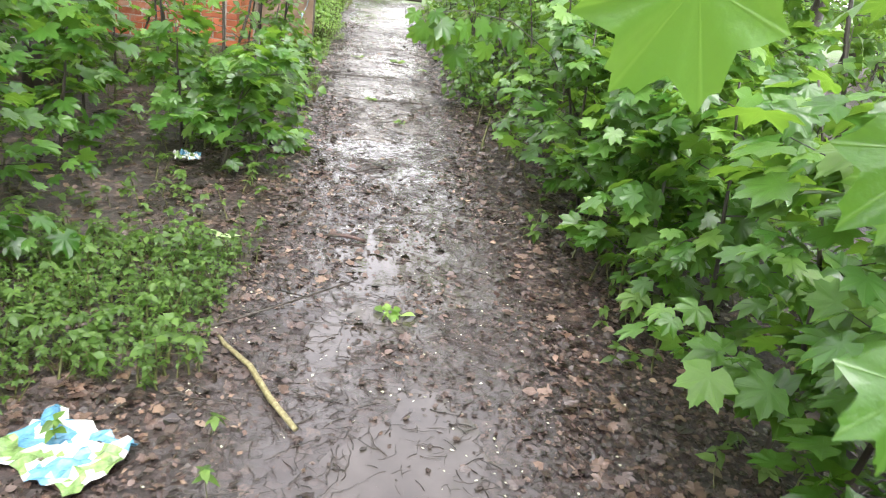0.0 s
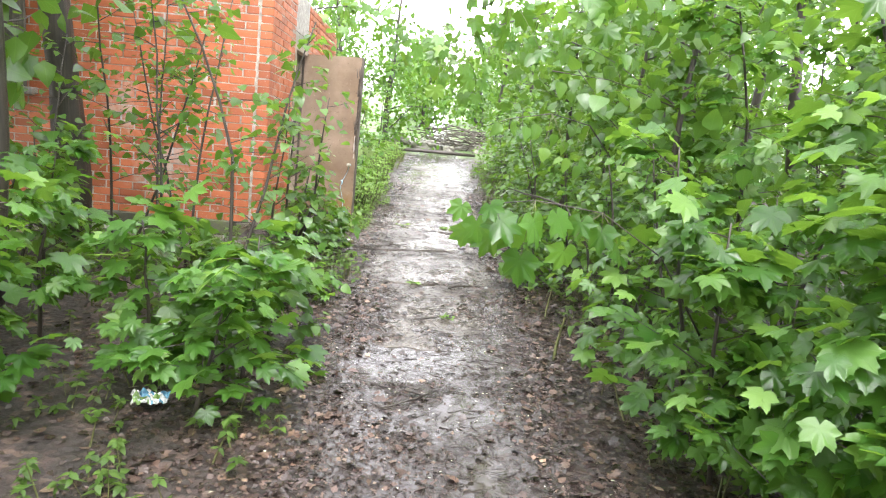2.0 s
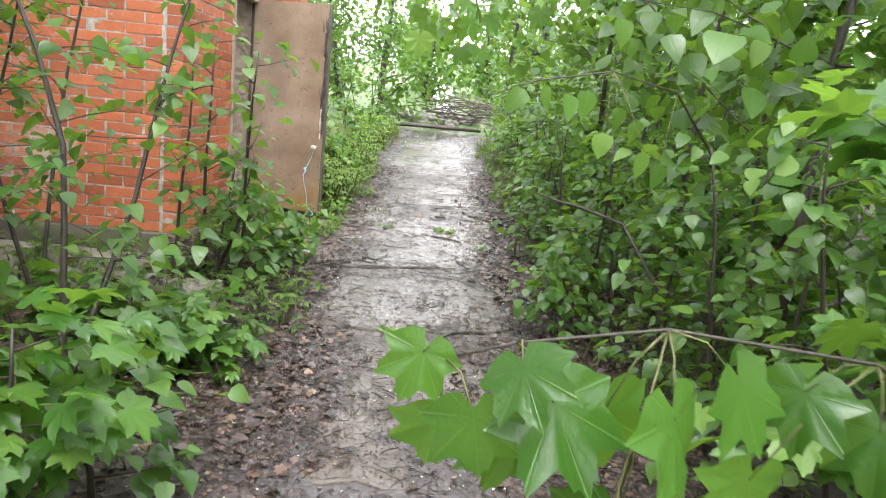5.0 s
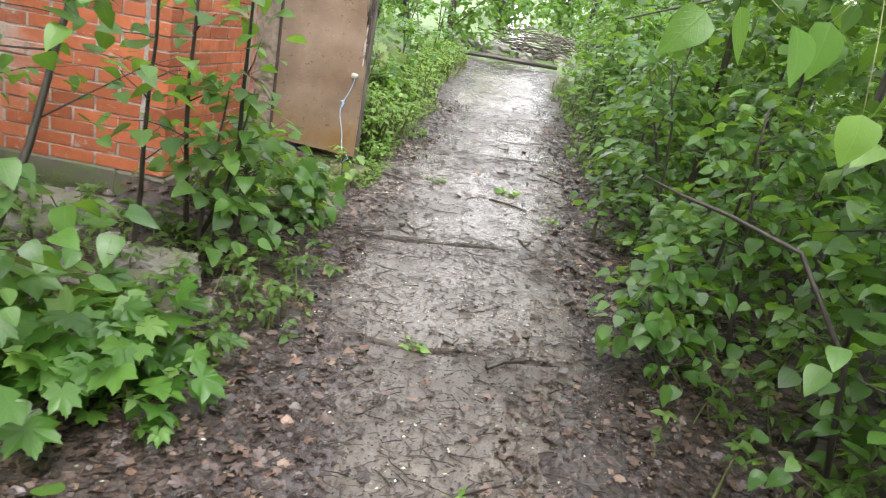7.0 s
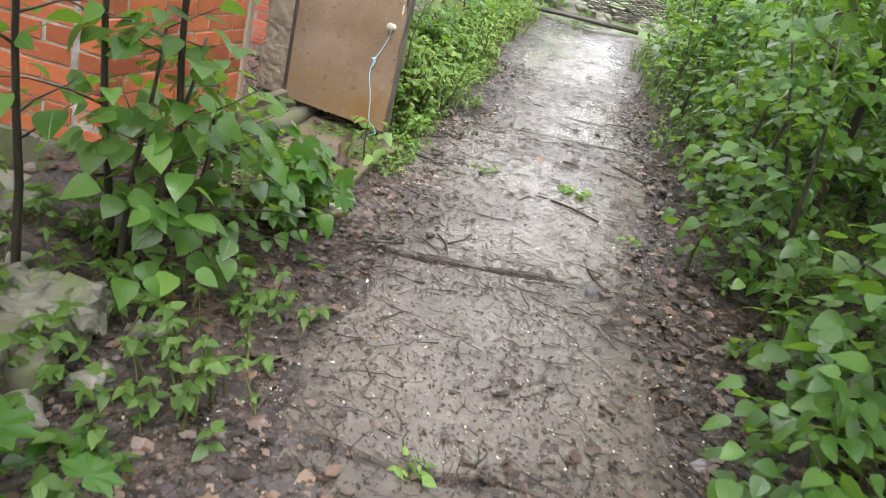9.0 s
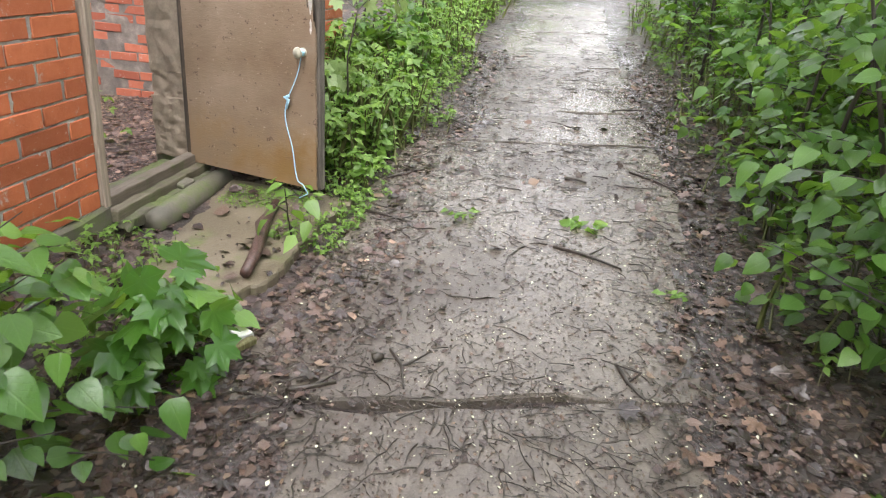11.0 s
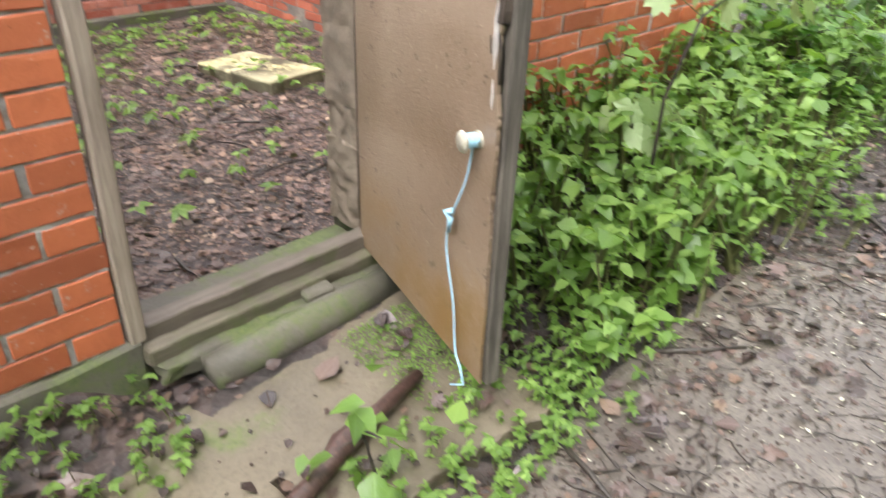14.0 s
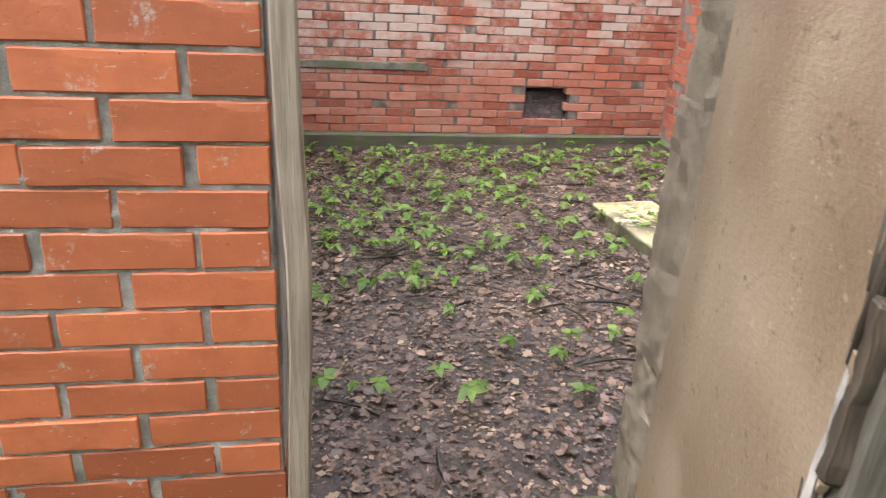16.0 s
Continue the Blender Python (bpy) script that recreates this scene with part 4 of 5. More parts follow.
# the building stands a little out of plumb against the path
LEAN = Matrix.Rotation(radians(-3.7), 4, 'X')
for ob in (wall_front, wall_side, wall_back, wall_far, footing, reveal, lining, threshold, door):
    ob.matrix_basis = LEAN @ ob.matrix_basis

fz = float(ground_z(-2.74, 1.98))
foam = thing("foam_board", (-2.74, 1.98, fz - 0.01), "yellowed stained foam board lying on the floor", "foam board", "", "", 3)
foam.matrix_basis = pose(-2.74, 1.98, fz - 0.01, -2.6, -3.1, 3)
part("board", solid((0.86, 0.44, 0.10), (0, 0, 0.055), 0.008, 0.008, 8, 4), FOAM, foam)


def twig_shape():
    v, t = [], []
    for i, s in enumerate((0.0, 0.35, 0.7, 1.0)):
        r, bx = 0.026 * (1.1 - 0.6 * s), 0.055 * math.sin(s * 4.2)
        for k in range(3):
            a = 2.1 * k
            v.append((bx + r * math.cos(a), s, r * math.sin(a)))
        if i:
            o = 3 * i
            for k in range(3):
                k2 = (k + 1) % 3
                t += [(o - 3 + k, o - 3 + k2, o + k2), (o - 3 + k, o + k2, o + k)]
    return np.array(v), np.array(t), np.array([(p[0], p[1]) for p in v])


def long_twig_shape(bend, turn):
    v, t = [], []
    for i in range(8):
        q = i / 7
        r, bx = 0.0105 * (1.15 - 0.75 * q) * (1.3 if i in (2, 5) else 1.0), bend * math.sin(q * turn) + 0.03 * math.sin(q * 13)
        for k in range(4):
            v.append((bx + r * math.cos(1.571 * k), q, r * math.sin(1.571 * k)))
        if i:
            o = 4 * i
            for k in range(4):
                k2 = (k + 1) % 4
                t += [(o - 4 + k, o - 4 + k2, o + k2), (o - 4 + k, o + k2, o + k)]
    return np.array(v), np.array(t), np.array([(p[0], p[1]) for p in v])


SHAPES["twig"] = twig_shape()
SHAPES["long_twig"] = long_twig_shape(0.07, 4.0)
SHAPES["bent_twig"] = long_twig_shape(0.16, 2.6)


def stick(name, pts, radii, material, label, category="stick", group="", sides=8, forks=()):
    e = thing(name, pts[0], label, category, group)
    o = Vector(pts[0])
    part("stick_body", tube([tuple(Vector(p) - o) for p in pts], radii, sides, None, 0.25, len(pts)), material, e)
    for f in forks:
        part("side_twig", tube([tuple(Vector(p) - o) for p in f], [0.006, 0.004, 0.002], 5), material, e)
    return e


def scatter(name, n, area, seed, shape, material, size, lift=(0.004, 0.02), flat=0.25, weight=None, label="", category="litter", avoid=None):
    """Loose small pieces lying on the ground, one object."""
    rng = np.random.default_rng(seed)
    x, y = rng.uniform(area[0], area[1], n), rng.uniform(area[2], area[3], n)
    if weight is not None:
        ok = rng.uniform(0, 1, n) < weight(x, y)
        x, y = x[ok], y[ok]
    z = np.maximum(ground_z(x, y), np.where((x > 0.2) & (x < 0.76) & (y > -0.35) & (y < 0.62), 0.044, -9))
    z = np.maximum(z, np.where((x > np.where(y > -0.95, 0.93, np.where(y > -2.3, 1.06, 1.26))) & (x < 2.40) & (y > -3.8), np.where(y > -0.95, 0.026, 0.021), -9)) + rng.uniform(*lift, len(x))
    a = rng.uniform(0, 2 * np.pi, len(x))
    way = np.stack([np.cos(a), np.sin(a), rng.normal(0, flat * 0.5, len(x))], 1)
    up = np.stack([rng.normal(0, flat, len(x)), rng.normal(0, flat, len(x)), np.ones(len(x))], 1)
    s = size[0] + (size[1] - size[0]) * rng.beta(1.6, 2.6, len(x))
    ob = leaves(name, np.stack([x, y, z], 1), way, up, s, shape, material, None, 0.5, rng)
    return tagged(ob, label, category, "", "stuff")


def outside(x, y):
    return ~((x < 0.03) & (x > -5.8) & (y > -1.3) & (y < 3.7))


def edge_weight(x, y):
    off = np.abs(x - 1.82)
    return np.where(outside(x, y), 0.05 - 0.03 * smooth(-1.5, -0.9, y) + 0.42 * smooth(-1.2, -3.2, y) * smooth(-0.1, 0.35, wave(x * 1.2 + 3, y * 0.8)) + 0.7 * smooth(0.35, 0.8, off + 0.2 * wave(x, y)) * (0.55 + 0.45 * (x > 1.8)), 0) * (1 - 0.85 * ((x > 0.1) & (x < 0.85) & (y > -0.5) & (y < 0.7)))


scatter("leaf_litter", 20000, (-0.6, 3.8, -9.2, 6.0), 11, "dead", DEAD, (0.02, 0.085), (0.0, 0.014), 0.25, weight=edge_weight, label="wet brown fallen leaves strewn beside the path")
scatter("leaf_mat", 150000, (0.3, 3.3, -9.2, 5.0), 10, "bit", DEAD, (0.008, 0.045), (-0.002, 0.012), 0.3, weight=edge_weight, label="matted wet scraps of rotting leaves on the path")
scatter("leaf_litter", 5200, (0.5, 3.4, -9.2, 4.5), 18, "maple", DEAD, (0.022, 0.062), (0.004, 0.02), 0.35, weight=edge_weight, label="brown curled maple leaves on the mud")
scatter("leaf_litter", 1300, (-5.1, -0.28, -0.9, 3.0), 19, "maple", DRY, (0.02, 0.05), (0.006, 0.02), 0.35, label="curled maple leaves on the floor of the room")
scatter("leaf_litter", 5000, (-3.5, 7.0, -9.5, 9.0), 12, "dead", DEAD, (0.05, 0.11), weight=lambda x, y: outside(x, y) * (np.abs(x - 1.82) > 1.1) * 1.0, label="brown fallen leaves under the bushes")
scatter("leaf_mat", 60000, (-5.2, -0.28, -0.95, 3.2), 20, "bit", DRY, (0.008, 0.04), (-0.002, 0.010), 0.2, label="matted scraps of rotting leaves on the floor of the room")
scatter("leaf_litter", 4500, (-5.2, -0.28, -0.95, 3.2), 13, "dead", DRY, (0.02, 0.07), (0.0, 0.012), 0.3, label="brown fallen leaves covering the floor of the room")
scatter("twig_litter", 30000, (0.85, 2.75, -9.2, 8.0), 14, "twig", BARK, (0.012, 0.11), (0.003, 0.008), 0.05, weight=lambda x, y: 0.10 + 0.4 * smooth(0.0, 0.45, wave(x * 1.9 + 2, y * 1.6)) + 0.65 * (np.abs(y + 0.9) < 0.25) + 0.5 * (np.abs(y - 1.75) < 0.2) + 0.3 * (y < -2), label="dark wet twigs strewn on the path")
scatter("leaf_litter", 700, (0.6, 3.2, -9.2, 2.5), 31, "dead", DRY, (0.025, 0.07), (0.006, 0.016), 0.3, weight=edge_weight, label="paler brown dead leaves lying on the dark litter")
for k, (n, area, shape) in enumerate(((1300, (0.8, 2.8, -9.2, -0.7), "long_twig"), (900, (0.8, 2.8, -9.2, -0.7), "bent_twig"), (260, (0.9, 2.7, -0.7, 6.0), "long_twig"), (420, (0.9, 2.7, -0.7, 5.0), "bent_twig"))):
    scatter("twig_litter", n, area, 33 + k, shape, BARK, (0.03, 0.26), (0.002, 0.008), 0.03, label="thin crooked dark twigs lying on the wet path")
scatter("mud_crumbs", 40000, (0.8, 2.7, -3.9, 4.5), 15, "chip", DEAD, (0.004, 0.024), (0.001, 0.006), 0.3, label="dark crumbs of mud and bark on the slabs")
scatter("pale_chips", 1500, (0.75, 2.75, -9.0, 4.0), 16, "chip", PETAL, (0.006, 0.024), (0.003, 0.008), 0.2, label="pale petals and chips lying on the wet path", category="debris")
scatter("pale_chips", 3000, (0.9, 2.6, -2.2, 4.0), 41, "chip", PETAL, (0.003, 0.013), (0.002, 0.006), 0.2, label="tiny pale grains and petals on the wet slabs", category="debris")
scatter("leaf_litter", 1500, (0.06, 1.15, -1.5, 0.1), 42, "dead", DEAD, (0.015, 0.06), (0.002, 0.014), 0.3, weight=lambda x, y: np.where((x > 0.2) & (x < 0.76) & (y > -0.42), 0.06, 1.0), label="dark wet leaf scraps round the doorstep")
scatter("twig_litter", 160, (0.1, 1.3, -1.4, 0.9), 43, "bent_twig", BARK, (0.05, 0.26), (0.004, 0.012), 0.05, weight=lambda x, y: np.where((x > 0.2) & (x < 0.76) & (y > -0.42), 0.1, 1.0), label="dark crooked twigs beside the doorstep")
scatter("twig_litter", 260, (-5.0, -0.3, -0.9, 3.0), 17, "twig", BARK, (0.06, 0.35), (0.01, 0.03), 0.1, label="dark twigs on the floor of the room")


def herbs(name, n, area, seed, size, height, weight, label, tiers=2, shape="herb", material=None):
    """A carpet of small leafy plants, one object: whorls of leaves on short stalks."""
    rng = np.random.default_rng(seed)
    x, y = rng.uniform(area[0], area[1], n), rng.uniform(area[2], area[3], n)
    ok = rng.uniform(0, 1, n) < weight(x, y)
    x, y = x[ok], y[ok]
    z = ground_z(x, y)
    h = rng.uniform(*height, len(x))
    P, Y, U, S = [], [], [], []
    lx, ly = rng.normal(0, 0.2, len(x)), rng.normal(0, 0.2, len(x))
    for tier in range(tiers):
        f = 1.0 if tier == 0 else rng.uniform(0.35, 0.9, len(x))
        a0 = rng.uniform(0, 6.28, len(x))
        for k in range(5 if tier == 0 else 3):
            a = a0 + k * 6.28 / (5 if tier == 0 else 3) + rng.normal(0, 0.25, len(x))
            P.append(np.stack([x + lx * h * f, y + ly * h * f, z + h * f], 1))
            Y.append(np.stack([np.cos(a), np.sin(a), rng.uniform(-0.45, 0.35, len(x))], 1))
            U.append(np.stack([rng.normal(0, 0.3, len(x)), rng.normal(0, 0.3, len(x)), np.ones(len(x))], 1))
            S.append(rng.uniform(*size, len(x)))
    P, Y, U, S = (np.concatenate(a) for a in (P, Y, U, S))
    e = thing(name, (0, 0, 0), label, "plants", "", "stuff")
    leaves("herb_leaves", P, Y, U, S, shape, material or HERB, e, 0.3, rng)
    stalk = np.stack([x, y, z - 0.01], 1)
    leaves("herb_stalks", stalk, np.stack([lx, ly, np.ones(len(x))], 1), np.tile((1.0, 0.2, 0.0), (len(x), 1)), h, "twig", STEM, e, 0.0, rng)
    return e


def right_verge(x, y):
    return smooth(2.55, 2.95, x + 0.25 * wave(x, y * 1.3)) * (0.35 + 0.65 * smooth(-4, 2, y)) * smooth(5.0, 3.4, x)


def left_verge(x, y):
    w = smooth(0.95, 0.55, x + 0.22 * wave(x * 0.8, y * 1.4))
    return w * (x > 0.06) * np.where(y > 0.75, 1.0, 0.0) * smooth(0.6, 1.0, y)


def left_near(x, y):
    a = smooth(1.25, 0.85, x + 0.2 * wave(x, y))
    return a * (y < -1.6) * np.where(y < -6.6, 0.9, np.where(y > -3.2, 0.85, 0.22)) * (1 - 0.9 * ((x > 0.45) & (x < 1.1) & (y < -7.85)))


herbs("herb_carpet", 3600, (2.4, 5.0, -9.0, 9.0), 21, (0.03, 0.075), (0.05, 0.32), right_verge, "green leafy herbs along the path's verge", material=CHICKWEED)
herbs("herb_carpet", 4000, (0.05, 1.1, 0.6, 11.0), 22, (0.012, 0.065), (0.04, 0.38), left_verge, "lush green herbs beside the brick wall", 3)
herbs("nettle_patch", 260, (0.05, 1.0, 0.7, 3.4), 28, (0.035, 0.085), (0.12, 0.42), left_verge, "light green nettles and seedlings by the door", 3, "mid")
herbs("herb_carpet", 900, (0.4, 1.15, 0.7, 4.0), 30, (0.012, 0.035), (0.02, 0.16), lambda x, y: smooth(1.12, 0.8, x + 0.2 * wave(x * 2, y * 2)) * 1.0, "fine low weeds creeping onto the path", 3)
herbs("herb_carpet", 3000, (-1.8, 1.4, -9.0, -1.6), 23, (0.025, 0.06), (0.04, 0.20), left_near, "low green herbs and seedlings among dead leaves", material=CHICKWEED)
herbs("chickweed_patch", 1500, (0.0, 1.12, -8.6, -6.6), 24, (0.014, 0.03), (0.04, 0.15), lambda x, y: smooth(1.1, 0.85, x + 0.2 * wave(x * 2, y)) * (1 - ((x > 0.5) & (y < -7.9))), "dense patch of small-leaved chickweed", 3, material=CHICKWEED)
herbs("seedlings_in_room", 950, (-5.1, -0.9, -0.9, 3.1), 25, (0.032, 0.072), (0.05, 0.11), lambda x, y: 0.15 + 0.85 * smooth(-1.6, -2.6, x) * smooth(-0.35, 0.45, wave(x * 0.7 + 1, y * 0.7) + 0.35), "bright green seedlings growing on the floor of the room", 1)
herbs("herb_carpet", 260, (0.05, 0.55, -1.25, -0.1), 26, (0.010, 0.030), (0.02, 0.10), lambda x, y: 1.0 * (x + 0.5 * y < 0.28), "small weeds at the foot of the wall")
herbs("herb_carpet", 210, (0.58, 0.96, 0.05, 0.75), 27, (0.010, 0.030), (0.02, 0.11), lambda x, y: 1.0 * (x - 0.1 * y > 0.58), "small weeds round the foot of the door")

scatter("moss_patch", 2600, (0.24, 0.66, 0.36, 0.68), 29, "bit", HERB, (0.006, 0.016), (0.0, 0.008), 0.6, weight=lambda x, y: smooth(0.0, 0.4, wave(x * 4, y * 4) + 0.25) * 1.0, label="green moss growing on the doorstep", category="moss")
# moss cushions and cut grass lying on the path
for i, (x, y, s) in enumerate(((1.98, 0.62, 0.10), (1.42, 0.59, 0.07), (1.78, -7.11, 0.085), (1.90, -3.20, 0.07), (2.33, 0.0, 0.05), (1.62, -2.25, 0.06))):
    rng = np.random.default_rng(60 + i)
    n = 16
    a = rng.uniform(0, 6.28, n)
    e = leaves("torn_leaf_tuft", np.stack([rng.normal(0, s * 0.5, n), rng.normal(0, s * 0.3, n), rng.uniform(0.004, 0.025, n)], 1),
               np.stack([np.cos(a), np.sin(a), rng.normal(0.1, 0.2, n)], 1), np.stack([rng.normal(0, 0.5, n), rng.normal(0, 0.5, n), np.ones(n)], 1),
               rng.uniform(0.4, 0.9, n) * s, "herb", HERB, None, 0.4, rng)
    e.location = (x, y, max(0.026 if y > -3.8 else 0.016, float(ground_z(x, y)) + 0.008))
    tagged(e, "torn pale green leaves dropped on the path", "leaves", "torn leaves")

# ---- sticks, log and scraps ----
stick("fallen_branch", [(1.03, -7.44, 0.065), (1.10, -7.55, 0.066), (1.22, -7.68, 0.058), (1.33, -7.88, 0.05), (1.44, -8.04, 0.042)], [0.008, 0.010, 0.012, 0.013, 0.010], LICHEN, "crooked lichen-covered fallen branch on the mud", "branch")
stick("porch_log", [(0.69, -0.29, 0.065), (0.66, -0.12, 0.066), (0.615, 0.04, 0.068), (0.59, 0.12, 0.078), (0.565, 0.24, 0.068), (0.53, 0.42, 0.062)], [0.021, 0.023, 0.024, 0.032, 0.023, 0.018], LOG_BARK, "wet red-brown log lying on the doorstep", "log", "", 10)
for i, (x0, y0, x1, y1, r) in enumerate(((1.85, 0.36, 2.14, 0.22, 0.008), (0.91, 0.97, 1.10, 1.18, 0.009), (0.96, 2.33, 1.25, 2.05, 0.010), (0.90, 0.53, 1.18, 0.44, 0.008), (1.34, -0.60, 1.43, -0.80, 0.006),
                                         (2.09, -0.50, 2.17, -0.68, 0.007), (1.06, -0.90, 1.22, -0.82, 0.009), (1.88, 1.27, 2.0, 1.24, 0.010), (1.41, -6.22, 1.66, -6.23, 0.009), (1.02, -7.42, 1.62, -6.85, 0.006),
                                         (1.66, -3.30, 2.05, -3.05, 0.007), (1.95, -2.30, 2.12, -2.18, 0.012), (1.3, -0.68, 1.33, -0.66, 0.018), (1.55, -4.9, 1.85, -4.6, 0.006), (2.2, 2.9, 2.45, 3.0, 0.008), (2.25, 1.5, 2.5, 1.25, 0.008))):
    mx, my = (x0 + x1) / 2 + 0.015 * math.sin(i * 2.1), (y0 + y1) / 2 + 0.015 * math.cos(i * 1.7)
    b = max(0.024, float(ground_z(x0, y0)), float(ground_z(x1, y1)), float(ground_z(mx, my))) + r * 0.8
    L = math.hypot(x1 - x0, y1 - y0)
    stick("twig", [(x0, y0, b), (mx, my, b + 0.004), (x1, y1, b)], [r, r * 0.9, r * 0.55], BARK, "dark wet twig lying on the path", "twig", "twigs on the path", 6,
          [] if L < 0.15 else [[(mx, my, b), (mx + 0.05, my + 0.05, b + 0.01), (mx + 0.08 * (-1) ** i, my + 0.10, b + 0.008)]])
for i, (x, y, z, s) in enumerate(((0.03, 0.0, 0.07, 0.03), (0.04, -0.20, 0.05, 0.03), (0.20, -0.21, 0.045, 0.016), (0.15, -0.23, 0.04, 0.014), (0.83, -0.64, 0.03, 0.05), (-0.42, -0.02, -0.09, 0.03))):
    e = thing("stone_chip", (x, y, z), "white chip of broken plaster", "debris", "plaster chips", "", 37 * i)
    part("chip", solid((s * 1.5, s, s * 0.6), (0, 0, 0), 0.003, s * 0.25, 3, i), WHITE, e)
e = thing("wood_chunk", (0.86, -0.71, 0.025), "short piece of broken pale wood", "wood", "", "", 60)
part("chunk", solid((0.11, 0.03, 0.028), (0, 0, 0.01), 0.004, 0.006, 4, 3), LICHEN, e)

stick("bark_strip", [(1.43, -6.21, 0.035), (1.54, -6.215, 0.040), (1.65, -6.25, 0.034)], [0.010, 0.013, 0.008], LOG_BARK, "short dark strip of wet bark on the path", "bark")
e = thing("yellow_leaf", (0.87, -6.5, float(ground_z(0.87, -6.5)) + 0.016), "yellowed curled maple leaf lying on the litter", "leaf", "", "", 40)
leaves("leaf_blade", [(0, 0, 0), (0.03, 0.02, 0.012)], [(1, 0.2, 0.1), (-0.4, 1, 0.2)], [(0, 0.3, 1), (0.3, 0, 1)], [0.12, 0.08], "maple", PALE, e, 0.4, np.random.default_rng(66))
# concrete block, rubble and apron by the near corner
e = thing("concrete_block", (0.50, -2.42, 0.0), "grey broken concrete block and pipe stub by the path", "concrete block", "", "", 24)
part("block", solid((0.26, 0.20, 0.24), (-0.10, 0.03, 0.07), 0.015, 0.022, 10, 2, None, 22), PLINTH, e)
part("pipe_stub", tube([(0.07, -0.02, -0.05), (0.072, -0.018, 0.08), (0.07, -0.02, 0.15), (0.068, -0.02, 0.158)], [0.07, 0.068, 0.066, 0.055], 14, None, 0.12), PLINTH, e, "upright grey stub of a broken pipe")
e = thing("rubble_lump", (0.40, -2.18, 0.05), "pale mossy lump of broken concrete", "rubble", "", "", 15)
part("lump", solid((0.36, 0.24, 0.18), (0, 0, 0.05), 0.015, 0.035, 16, 6, None, 26), RUBBLE, e)
rng = np.random.default_rng(91)
for i in range(34):
    x, y = (rng.uniform(-1.4, 0.55), rng.uniform(-2.6, -1.55)) if i > 12 else (rng.uniform(0.2, 0.75), rng.uniform(-2.6, -2.0))
    s = rng.uniform(0.03, 0.11)
    e = thing("rubble_stone", (x, y, float(ground_z(x, y)) + s * 0.15), "broken pale lump of concrete rubble", "rubble", "rubble by the corner", "", rng.uniform(0, 360))
    part("stone", solid((s * 1.5, s, s * 0.7), (0, 0, 0), 0.006, s * 0.35, 5, i, None, 1.6 / s), RUBBLE, e)
apron = thing("concrete_apron", (0, 0, 0), "pale wet concrete apron along the side wall", "apron", "", "structure")
slab_piece([(-3.6, -2.0), (-0.9, -2.15), (-0.12, -1.95), (-0.1, -1.42), (-3.6, -1.42)], 0.13, 0.3, 78, apron, RUBBLE, "slab")
e = thing("side_window", (0, 0, 0), "boarded grey window in the side wall", "window", "", "structure")
part("window_board", solid((1.0, 0.03, 0.95), (-2.85, YC - 0.010, 1.9), 0.004, 0.003, 5), GREY_WOOD, e)
part("window_sill", solid((1.2, 0.12, 0.07), (-2.85, YC - 0.05, 1.39), 0.008, 0.004, 4), RUBBLE, e)

# printed plastic wrappers
def wrapper(at, size, seed, rz, label):
    rng = np.random.default_rng(seed)
    e = thing("plastic_wrapper", at, label, "litter", "plastic litter", "", rz)
    nx2, ny2 = 18, 12
    bm = bmesh.new()
    grid = [[bm.verts.new((size[0] * (i / nx2 - 0.5) + 0.03 * noise.noise((j * 0.4, seed, 1)), size[1] * (j / ny2 - 0.5) + 0.03 * noise.noise((i * 0.35, seed, 5)),
                           0.008 + 0.06 * abs(noise.noise((i * 0.30, j * 0.34, seed))) + 0.022 * abs(noise.noise((i * 0.9, j * 0.8, seed))))) for j in range(ny2 + 1)] for i in range(nx2 + 1)]
    for i in range(nx2):
        for j in range(ny2):
            f = bm.faces.new((grid[i][j], grid[i + 1][j], grid[i + 1][j + 1], grid[i][j + 1]))
            v = noise.noise((i * 0.22, j * 0.3, seed * 2.0))
            f.material_index = 1 if v > 0.12 else (2 if v < -0.16 else 0)
    ob = part("film", bm, WRAP_W, e)
    ob.data.materials.append(WRAP_B)
    ob.data.materials.append(WRAP_G)
    sol = ob.modifiers.new("thickness", 'SOLIDIFY')
    sol.thickness = 0.0015
    return e


wrapper((0.74, -8.26, 0.066), (0.38, 0.27), 3, -30, "crumpled printed plastic wrapper, white, blue and green")
wrapper((0.38, -5.18, 0.085), (0.17, 0.12), 8, 15, "small crumpled plastic wrapper among the leaves")

# ---- far end of the path ----
stick("fallen_log", [(0.55, 11.5, 0.13), (1.3, 11.6, 0.15), (2.1, 11.7, 0.14), (2.9, 11.9, 0.12)], [0.045, 0.05, 0.05, 0.04], BARK, "dark log lying across the end of the path", "log")
rng = np.random.default_rng(93)
for i in range(46):
    x, y, s = rng.uniform(0.2, 5.0), rng.uniform(13.5, 17), rng.uniform(0.12, 0.5)
    e = thing("rubble_stone", (x, y, float(ground_z(x, y)) + s * 0.1), "pale broken lump on the heap beyond the path", "rubble", "heap beyond the path", "", rng.uniform(0, 360))
    part("stone", solid((s * 1.6, s, s * 0.6), (0, 0, 0), 0.02, s * 0.2, 3, i), RUBBLE, e)
heap = thing("brushwood_heap", (2.6, 14.6, 0.1), "heap of grey cut brushwood", "brushwood", "", "stuff")
rng = np.random.default_rng(94)
bm = bmesh.new()
